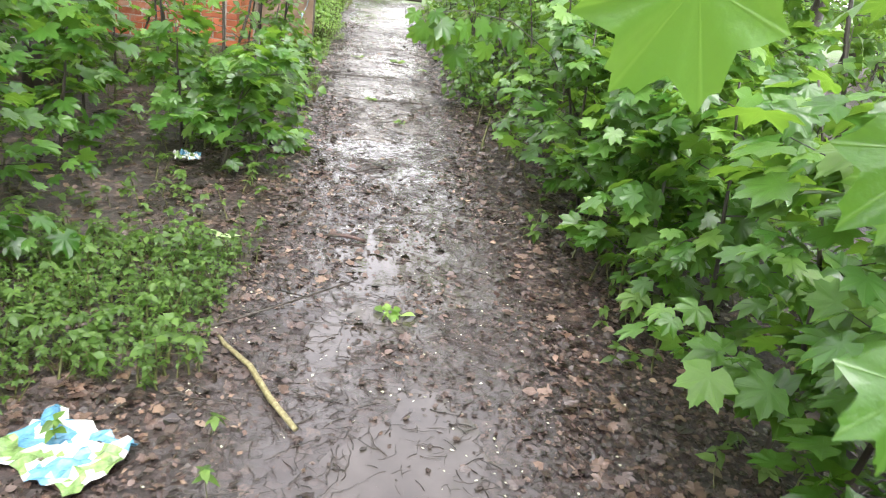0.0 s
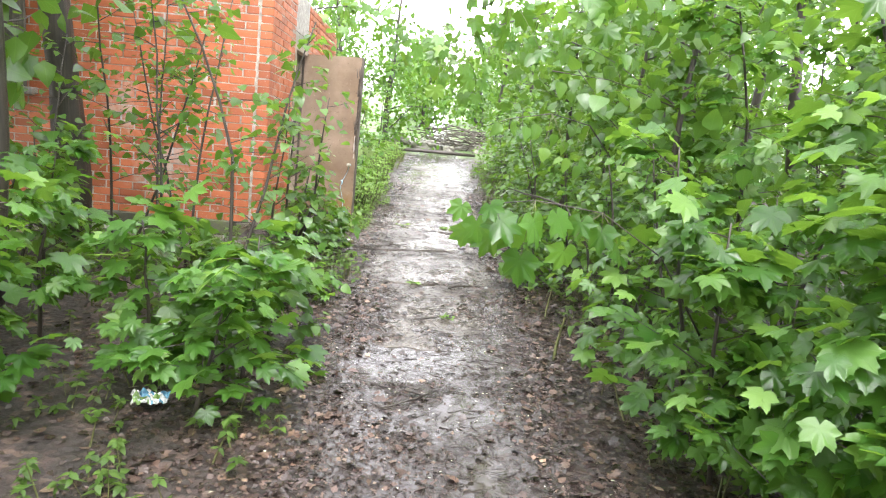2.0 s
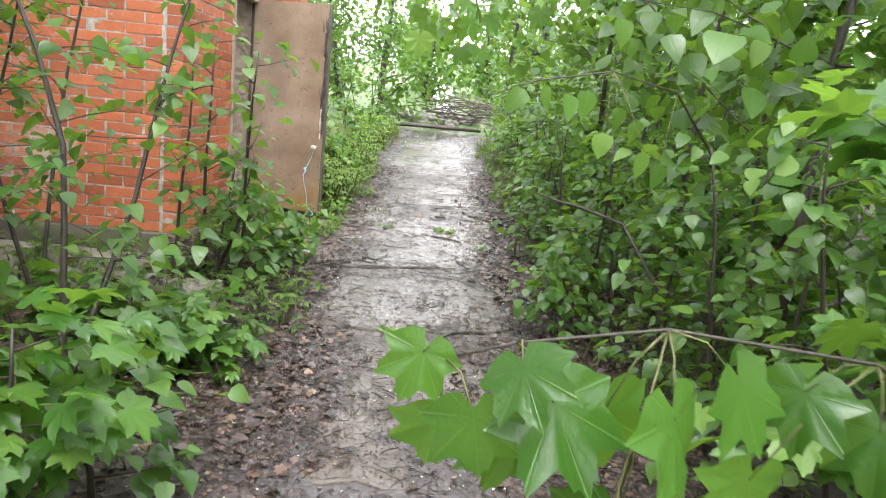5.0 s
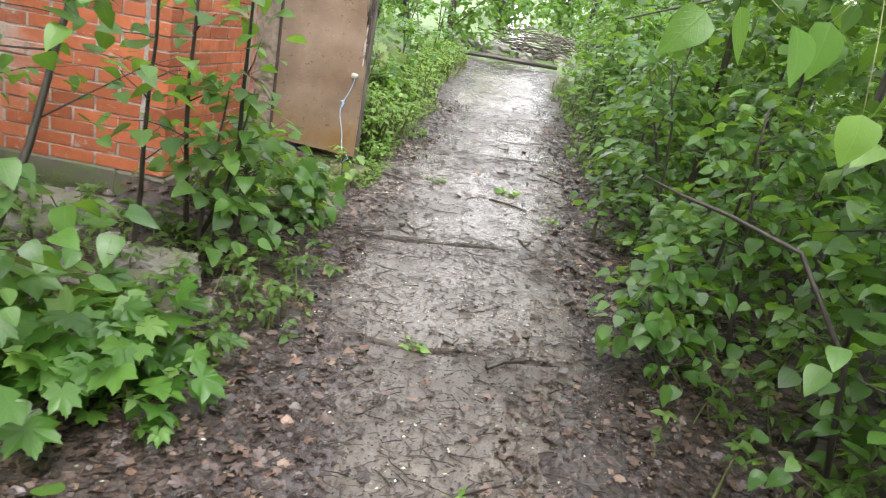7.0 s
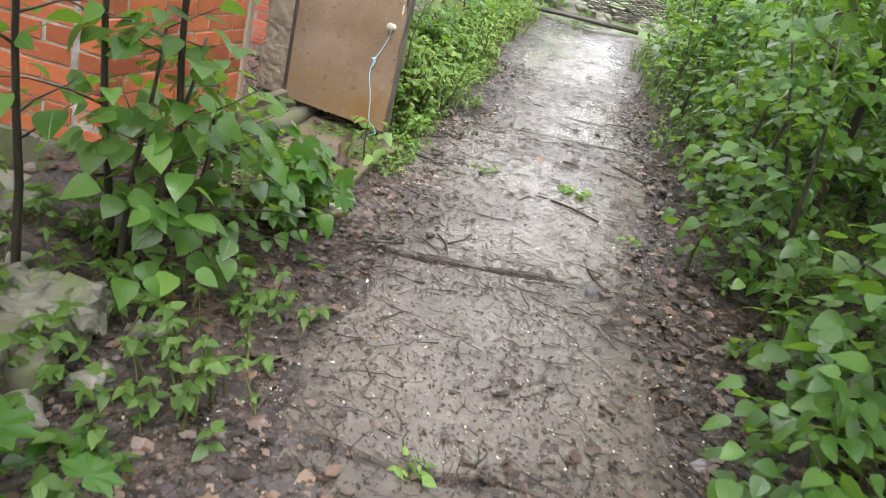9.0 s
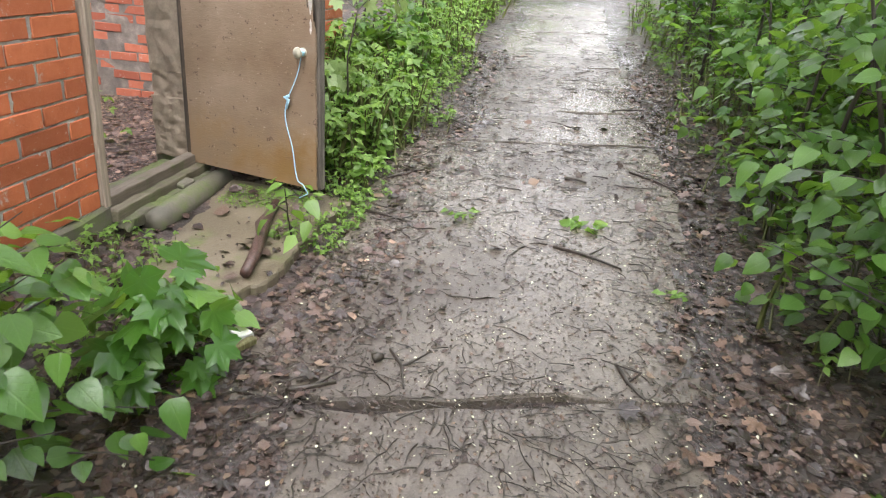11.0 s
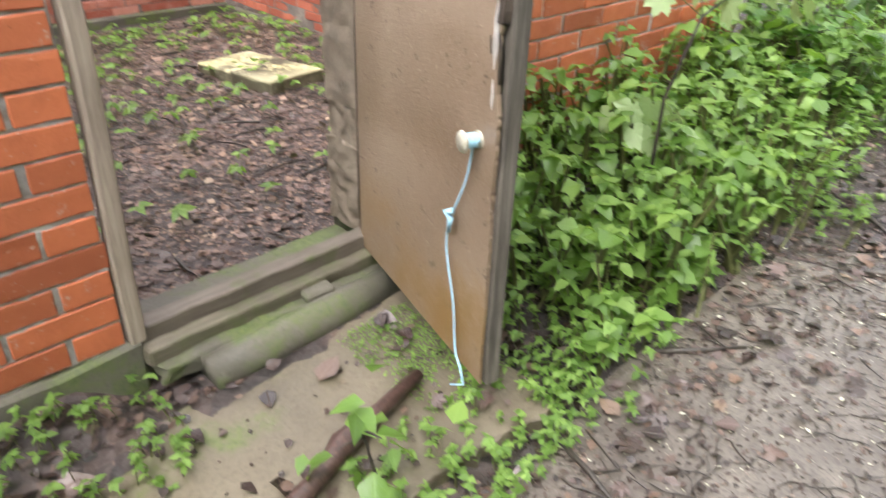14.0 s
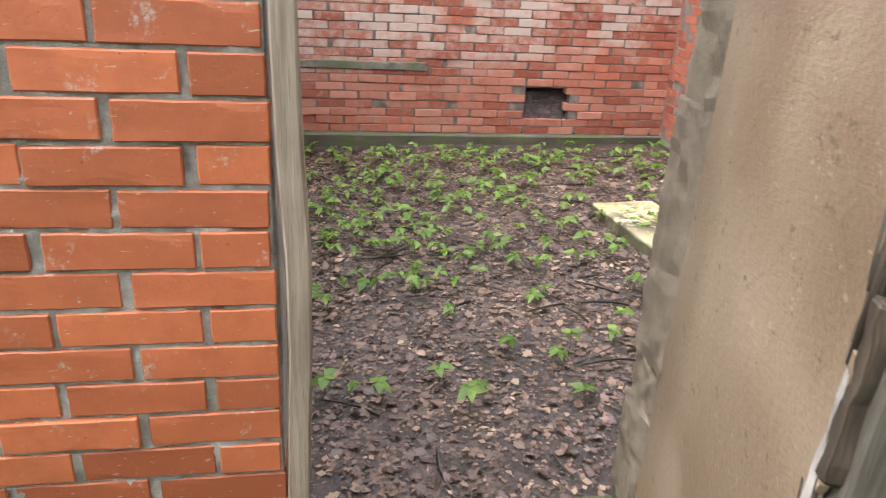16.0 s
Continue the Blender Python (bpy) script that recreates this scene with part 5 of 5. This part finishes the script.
for i in range(90):
    p = np.array((rng.normal(0, 0.9), rng.normal(0, 0.5), rng.uniform(0.05, 0.6)))
    a = rng.uniform(0, 6.28)
    d = np.array((math.cos(a), 0.4 * math.sin(a), rng.normal(0, 0.2))) * rng.uniform(0.4, 0.9)
    tube([tuple(p - d), tuple(p + rng.normal(0, 0.03, 3)), tuple(p + d)], [0.02, 0.016, 0.008], 5, bm)
part("cut_twigs", bm, GREY_WOOD, heap)

# ---- saplings and bushes ----
rng = np.random.default_rng(300)
S = 400
for y in np.arange(-9.6, 8.5, 0.52):          # the edge of the thicket on one side of the path
    kind = "maple" if y < -3.2 or rng.uniform() < 0.25 else "linden"
    if -4.7 < y <= -2.6:
        sapling((3.16 + rng.uniform(0, 0.25), y + rng.uniform(-0.2, 0.2), 0.02), rng.uniform(1.3, 1.8), S, "linden", 10, 0.55, 0.08, (-0.02, 0), 0.12, 10)
    elif y > -2.6:
        sapling((3.02 + rng.uniform(0, 0.25), y + rng.uniform(-0.2, 0.2), 0.02), rng.uniform(1.2, 1.9), S, kind, 10, 0.55, 0.085, (-0.02, 0), 0.12, 11)
    else:
        sapling((2.98 + rng.uniform(0, 0.3), y + rng.uniform(-0.2, 0.2), 0.02), rng.uniform(1.2, 2.0), S, kind, 10, 0.62, 0.105, (-0.04, 0), 0.15, 10)
    S += 1
for y in np.arange(-9.8, 9.5, 0.72):
    kind = "maple" if rng.uniform() < 0.5 else "linden"
    sapling((3.65 + rng.uniform(0, 0.55), y + rng.uniform(-0.3, 0.3), 0.04), rng.uniform(1.9, 2.9), S, kind, 13, 0.85, 0.11, (-0.05, 0), 0.15, 12, r0=0.02)
    S += 1
for y in np.arange(-10, 12, 1.05):
    sapling((4.8 + rng.uniform(0, 0.9), y + rng.uniform(-0.4, 0.4), 0.05), rng.uniform(2.8, 4.2), S, "linden" if rng.uniform() < 0.6 else "maple", 15, 1.15, 0.125, (-0.08, 0), 0.2, 11, r0=0.03)
    S += 1
for x, y, h, kind in ((-0.25, -8.7, 1.5, "maple"), (-0.5, -7.8, 1.8, "linden"), (-0.2, -7.0, 1.3, "maple"), (-0.45, -6.2, 1.35, "maple"), (0.62, -5.35, 1.02, "maple"), (0.72, -4.75, 1.0, "maple"), (0.25, -4.9, 1.15, "maple"),
                      (0.75, -4.2, 0.85, "linden"), (-0.3, -5.6, 1.4, "maple"), (-0.9, -6.4, 1.9, "linden"), (-0.6, -4.4, 1.3, "maple"), (-1.2, -4.9, 1.7, "maple"), (0.0, -3.9, 0.9, "linden"), (-1.1, -3.4, 1.3, "linden"), (0.45, -3.1, 0.30, "maple"),
                      (0.5, -2.95, 0.26, "maple"), (0.10, -3.0, 0.36, "maple"), (-1.6, -5.8, 2.1, "maple"), (-1.9, -7.2, 2.2, "linden"), (-2.2, -4.2, 1.8, "linden"), (-1.4, -8.6, 2.0, "maple"), (-1.9, -2.8, 1.5, "linden")):
    sapling((x, y, 0.02), h, S, kind, 9, 0.55 if h < 1.5 else 0.75, 0.10, (0.04, 0), 0.2, 9)
    S += 1
# forked and leaning saplings near the corner of the wall
sapling((0.30, -3.5, 0.03), 2.7, 801, "linden", 12, 0.6, 0.095, (0.03, 0.02), 0.25, 7, 2, "slender forked sapling with dark stems before the brick wall", r0=0.017)
sapling((0.30, -1.68, 0.03), 1.9, 802, "linden", 9, 0.6, 0.098, (0.24, -0.06), 0.15, 4, 2, "leaning linden sapling beside the brick corner", r0=0.016)
sapling((0.22, -2.05, 0.03), 1.7, 803, "linden", 7, 0.5, 0.095, (0.14, 0.05), 0.3, 3, 1, "leaning linden sapling beside the brick corner")
sapling((0.45, -1.45, 0.03), 0.75, 804, "linden", 8, 0.45, 0.085, (0.2, 0.05), 0.2, 7, 2, "low linden bush beside the path")
sapling((0.42, -1.85, 0.03), 1.15, 809, "linden", 8, 0.42, 0.095, (0.16, 0.05), 0.2, 5, 2, "bushy linden sapling with rounded leaves beside the path")
sapling((-0.3, -2.6, 0.03), 2.6, 805, "linden", 9, 0.6, 0.07, (-0.1, 0.05), 0.35, 6, 2, "slender sapling before the brick wall", r0=0.014)
sapling((0.62, -0.95, 0.02), 0.42, 806, "maple", 6, 0.34, 0.10, (0.1, 0), 0.3, 6, 1, "low maple seedling with broad wet leaves", "maple_seedling")
sapling((0.60, -0.72, 0.02), 0.26, 807, "linden", 5, 0.2, 0.10, (0.1, 0), 0.3, 5, 1, "low seedling with broad drooping leaves", "linden_seedling")
sapling((0.73, 0.12, 0.04), 0.34, 808, "herb", 4, 0.12, 0.095, (-0.02, 0), 0.35, 3, 1, "single nettle-like plant growing at the doorstep", "nettle", r0=0.004)
for i, (x, y, h) in enumerate(((0.25, 2.0, 0.4), (0.4, 2.9, 0.6), (0.35, 3.3, 0.7), (0.4, 4.2, 1.1), (0.1, 5.2, 1.9), (0.4, 6.3, 1.6), (0.0, 7.0, 2.6), (0.4, 8.2, 1.9), (-0.1, 9.2, 3.0), (0.3, 10.4, 2.6), (-0.6, 5.9, 3.2), (-0.8, 8.0, 3.6))):
    sapling((x, y, 0.03), h, 820 + i, "maple" if i % 2 else "linden", 8, 0.45 + 0.1 * (i > 5), 0.075, (0.05, 0), 0.15, 8)
for i, (x, y, h) in enumerate(((2.80, -1.45, 0.6), (2.86, -1.9, 0.65), (2.92, -0.2, 0.5), (2.75, -2.2, 0.55), (2.85, 0.7, 0.5))):
    sapling((x, y, 0.02), h, 840 + i, "linden", 8, 0.34, 0.085, (-0.08, 0), 0.3, 7)


def bough(name, pts, radii, places, seed, kind, leaf, label, base, droop=0.8, material=None):
    """A bough that reaches over the path, with single leaves hung where they are given."""
    rng = np.random.default_rng(seed)
    e = thing(name, base, label, "branch", "boughs over the path")
    o = Vector(base)
    part("bough_wood", tube([tuple(Vector(p) - o) for p in pts], radii, 6), BARK, e)
    wood = bmesh.new()
    P, Y, U, S2 = [], [], [], []
    for p, s in places:
        p = np.array(p)
        near = min((np.array(q) for q in pts), key=lambda q: np.linalg.norm(q - p))
        tube([tuple(near - np.array(o)), tuple((near + p) / 2 - np.array(o) + np.array((0, 0, 0.02))), tuple(p - np.array(o))], [0.002, 0.0016, 0.0012], 4, wood)
        d = p - near + rng.normal(0, 0.05, 3)
        P.append(p - np.array(o))
        Y.append(d / (np.linalg.norm(d) + 1e-6) * 0.5 + np.array((0, 0, -droop)) + rng.normal(0, 0.15, 3))
        U.append(np.array((rng.normal(0, 0.55), -0.7, 0.8)))
        S2.append(s)
    tagged(part("leaf_stalks", wood, STEM, e), kind="stuff")
    leaves("foliage", P, Y, U, S2, kind, material or (MAPLE if kind == "maple" else LINDEN), e, 0.35, rng)
    return e


bough("maple_bough", [(3.0, -5.45, 0.75), (2.75, -5.45, 1.12), (2.45, -5.48, 1.30), (2.15, -5.5, 1.33), (1.95, -5.52, 1.30), (1.86, -5.52, 1.27)], [0.006, 0.004, 0.003, 0.0025, 0.002, 0.0015],
      [((1.83, -5.53, 1.28), 0.08), ((1.90, -5.58, 1.22), 0.10), ((2.0, -5.56, 1.24), 0.13), ((2.08, -5.5, 1.20), 0.13), ((1.97, -5.48, 1.15), 0.11), ((2.14, -5.6, 1.25), 0.13), ((1.86, -5.5, 1.17), 0.09),
       ((2.25, -5.52, 1.27), 0.11), ((2.36, -5.48, 1.25), 0.10), ((2.1, -5.58, 1.08), 0.13), ((2.3, -5.5, 1.12), 0.11), ((2.45, -5.52, 1.22), 0.11), ((2.55, -5.45, 1.15), 0.11), ((1.95, -5.6, 1.30), 0.08)],
      70, "maple", 0.13, "drooping maple bough with large wet leaves over the path", (3.0, -5.45, 0.0))
bough("wilted_maple_sapling", [(0.56, 1.42, 0.0), (0.57, 1.47, 0.3), (0.56, 1.50, 0.55), (0.60, 1.58, 0.80), (0.66, 1.68, 0.88), (0.78, 1.84, 0.84)], [0.008, 0.007, 0.006, 0.005, 0.004, 0.002],
      [((0.50, 1.50, 0.86), 0.07), ((0.58, 1.56, 0.90), 0.08), ((0.64, 1.62, 0.91), 0.075), ((0.72, 1.74, 0.88), 0.085), ((0.80, 1.86, 0.83), 0.085), ((0.76, 1.88, 0.80), 0.07), ((0.66, 1.62, 0.84), 0.08)],
      90, "maple", 0.1, "wilted maple sapling with pale drooping leaves by the wall", (0.56, 1.42, 0.0), 0.9, PALE)
bough("wilted_maple_sapling", [(0.36, 1.50, 0.0), (0.38, 1.53, 0.2), (0.42, 1.58, 0.40), (0.50, 1.62, 0.48), (0.58, 1.60, 0.46)], [0.006, 0.005, 0.004, 0.003, 0.002],
      [((0.36, 1.50, 0.44), 0.074), ((0.42, 1.55, 0.47), 0.081), ((0.48, 1.58, 0.48), 0.081), ((0.55, 1.60, 0.46), 0.081), ((0.60, 1.58, 0.42), 0.074), ((0.46, 1.52, 0.40), 0.081), ((0.52, 1.52, 0.40), 0.074), ((0.38, 1.48, 0.36), 0.074), ((0.58, 1.66, 0.40), 0.067)],
      91, "maple", 0.1, "wilted maple seedling with pale drooping leaves", (0.36, 1.50, 0.0), 0.9, PALE)
bough("maple_bough", [(2.85, -9.2, 1.2), (2.5, -9.3, 1.62), (2.2, -9.35, 1.72), (1.97, -9.35, 1.70)], [0.008, 0.006, 0.004, 0.003],
      [((1.93, -9.34, 1.68), 0.175), ((2.3, -9.32, 1.66), 0.14), ((2.2, -9.45, 1.55), 0.14), ((2.25, -9.55, 1.42), 0.13), ((2.12, -9.62, 1.36), 0.10), ((2.35, -9.3, 1.5), 0.14)],
      71, "maple", 0.15, "maple bough with one large leaf hanging over the path", (2.85, -9.2, 0.0))
bough("linden_bough", [(3.1, -3.2, 1.3), (2.8, -3.35, 1.62), (2.5, -3.45, 1.68), (2.2, -3.55, 1.62), (2.0, -3.55, 1.54)], [0.006, 0.005, 0.004, 0.003, 0.0015],
      [((2.14, -3.58, 1.58), 0.11), ((2.22, -3.5, 1.60), 0.12), ((2.3, -3.6, 1.58), 0.11), ((2.4, -3.5, 1.60), 0.12), ((2.5, -3.6, 1.55), 0.12), ((2.6, -3.5, 1.5), 0.11), ((2.45, -3.65, 1.45), 0.10), ((2.6, -3.7, 1.4), 0.11), ((2.7, -3.6, 1.35), 0.11)],
      72, "linden", 0.11, "linden bough with rounded leaves over the path", (3.1, -3.2, 0.0))
for i, (y, z, side) in enumerate(((-1.6, 2.35, 1), (0.4, 2.5, 1), (2.2, 2.6, -1), (3.5, 2.4, 1), (-3.0, 2.45, 1))):
    rg = np.random.default_rng(75 + i)
    xs = np.linspace(4.3, 1.7, 7) if side > 0 else np.linspace(-0.6, 1.9, 7)
    pp = [(float(x), y + 0.2 * math.sin(x * 2), z + 0.35 - 0.12 * (k - 3) ** 2 * 0.35 - 0.03 * k) for k, x in enumerate(xs)]
    pl = []
    for k in range(70):
        q = pp[int(rg.integers(2, 7))]
        pl.append(((q[0] + rg.normal(0, 0.22), q[1] + rg.normal(0, 0.22), q[2] + rg.uniform(-0.4, 0.08)), rg.uniform(0.07, 0.13)))
    bough("linden_bough", pp, [0.014, 0.012, 0.010, 0.008, 0.006, 0.004, 0.002], pl, 80 + i, "linden" if i % 2 else "maple", 0.1, "leafy bough hanging over the path", (float(xs[0]), y, 0.0), 0.6)
stick("dead_branch", [(2.38, -2.38, 1.0), (2.5, -2.5, 0.98), (2.62, -2.66, 0.98), (2.80, -2.85, 0.95), (3.0, -2.95, 0.65), (3.12, -2.98, 0.0)], [0.003, 0.006, 0.008, 0.009, 0.010, 0.012], BARK, "black broken dead branch reaching towards the path", "branch", "", 8)

# ---- trees that close the view ----
e = big_tree((-1.62, -1.95, 0.05), 6.5, 500, 0.15, (2.2, 2.2, 2), 0.42, 2200, 0.14, "dark-barked tree beside the brick side wall")
rng = np.random.default_rng(310)
for i in range(58):
    side = -1 if i % 2 else 1
    x = 1.8 + side * rng.uniform(6.5, 17.0)
    y = rng.uniform(-22, 34)
    if side < 0 and -3.2 < y < 6 and x > -8.5:
        x -= 6
    big_tree((x, y, 0.05), rng.uniform(5.5, 10), 510 + i, rng.uniform(0.09, 0.2), (2.3, 2.3, 2), 0.12, 1100, 0.24)
for i, (x, y) in enumerate(((-1.8, 9.5), (5.6, 9.0), (6.2, 12.5), (-2.6, 12.8), (-3.0, 16.5), (7.6, 17.0), (-4.5, 22.0), (10.0, 23.0), (1.8, -14.5), (0.2, -16), (3.6, -15.5), (-1.8, -13.0), (5.6, -12.5))):
    big_tree((x, y, 0.05), rng.uniform(5, 7.5), 600 + i, 0.12, (2.0, 2.0, 2), 0.10, 1100, 0.2)
for i, (x, y) in enumerate(((0.2, 13.2), (-1.0, 14.5), (3.9, 16.5), (4.8, 14.0), (-2.6, 18.0))):
    big_tree((x, y, 0.05), rng.uniform(4.6, 6.2), 680 + i, 0.09, (1.9, 1.9, 2), 0.16, 1500, 0.15, "young leafy tree at the bright end of the path", "mid")
for i in range(70):                               # undergrowth further in
    side = -1 if i % 2 else 1
    x, y = 1.8 + side * rng.uniform(4.2, 8.5), rng.uniform(-11, 22)
    if not outside(np.array(x - 0.5), np.array(y)) or (side < 0 and -2.4 < y < 4.4 and x > -6.6):
        continue
    sapling((x, y, 0.05), rng.uniform(1.6, 3.2), 700 + i, "far", 12, 1.0, 0.15, (0, 0), 0.12, 9, r0=0.02, group="undergrowth of the wood")

for i in range(62):                               # low bushes that close the thicket at knee height
    x, y = (rng.uniform(3.7, 5.8), rng.uniform(-10, 6)) if i % 3 else (rng.uniform(-3.2, -1.2), rng.uniform(-9.5, -3.2))
    sapling((x, y, 0.05), rng.uniform(0.9, 1.6), 900 + i, "far", 9, 0.8, 0.13, (0, 0), 0.05, 12, r0=0.012, group="undergrowth of the wood")

# young trees put in so that their crowns darken the leaves beneath
for i, (x, y) in enumerate(((3.5, -3.3), (3.6, -1.3), (3.5, 0.9))):
    big_tree((x, y, 0.05), 3.9, 630 + i, 0.03, (1.5, 1.5, 2), 0.45, 950, 0.12, "young tree with a thin dark stem, its dense crown added for shade", "linden")
for i, (x, y, h) in enumerate(((-0.35, -3.2, 2.5), (-0.9, -2.7, 2.6), (-1.5, -3.1, 2.4), (-2.3, -3.3, 2.6))):
    sapling((x, y, 0.03), h, 860 + i, "linden", 12, 0.6, 0.085, (0, 0), 0.3, 5, 2, "slender sapling before the brick side wall", r0=0.013)
# trees added with crowns above the view, to shade thicket and side wall
rng = np.random.default_rng(320)
for i, (x, y) in enumerate(((6.6, -8.6), (6.9, -6.2), (6.4, -4.0), (6.7, -1.8), (6.5, 0.6), (6.6, 3.2), (6.2, 6.0), (-1.6, -8.8), (-2.2, -5.6), (-3.2, -3.6), (-3.0, -10.5), (5.8, -10.0), (-4.6, -2.4), (-1.1, -4.1), (-2.7, -2.6), (-0.9, -6.6))):
    big_tree((x, y, 0.05), rng.uniform(5.2, 6.8), 640 + i, 0.085, (2.1, 2.1, 2), 0.45, 1000, 0.17, "slender tree with a dark stem, its unseen leafy crown added for shade", "mid")
for i in range(26):                               # the wood beyond the clearing
    big_tree((rng.uniform(-26, 30), rng.uniform(26, 40), 0.0), rng.uniform(3.6, 5.4), 660 + i, 0.12, (2.6, 2.6, 2), 0.08, 900, 0.36, "leafy tree beyond the clearing")

# ---- bricks last ----
brick_face(wall_front, (0.0, YC, 0), (0, 1, 0), (1, 0, 0), YJ - YC, Z0, Z1, 1, BRICK, lambda s, z: z < 2.3)
brick_face(wall_front, (0.0, YH, 0), (0, 1, 0), (1, 0, 0), YF - YH, Z0, Z1, 2, BRICK, lambda s, z: z < 1.9)
brick_face(wall_side, (-5.7, YC, 0), (1, 0, 0), (0, -1, 0), 5.7 - 0.125, Z0, Z1, 3, BRICK, lambda s, z: s > 3.0 and z < 2.1)
brick_face(wall_back, (XB, -1.05, 0), (0, 1, 0), (1, 0, 0), 4.6, -0.20, Z1, 4, OLD_BRICK, lambda s, z: s > 0.5 and z < 1.3, (HY0 + 1.05, HY1 + 1.05, HZ0, HZ1), 2.6)
inner = Vector((0, YF - 0.25, 0))
brick_face(wall_far, inner + fa * 0.3, fa, fo, 5.15, -0.16, Z1, 5, INNER_BRICK, lambda s, z: s > 2.2 and z < 1.0, None, 2.2)
core("lintel_stone", (0.03, 1.3, 0.075), (XB + 0.002, 0.25, 0.42), wall_back, RUBBLE)
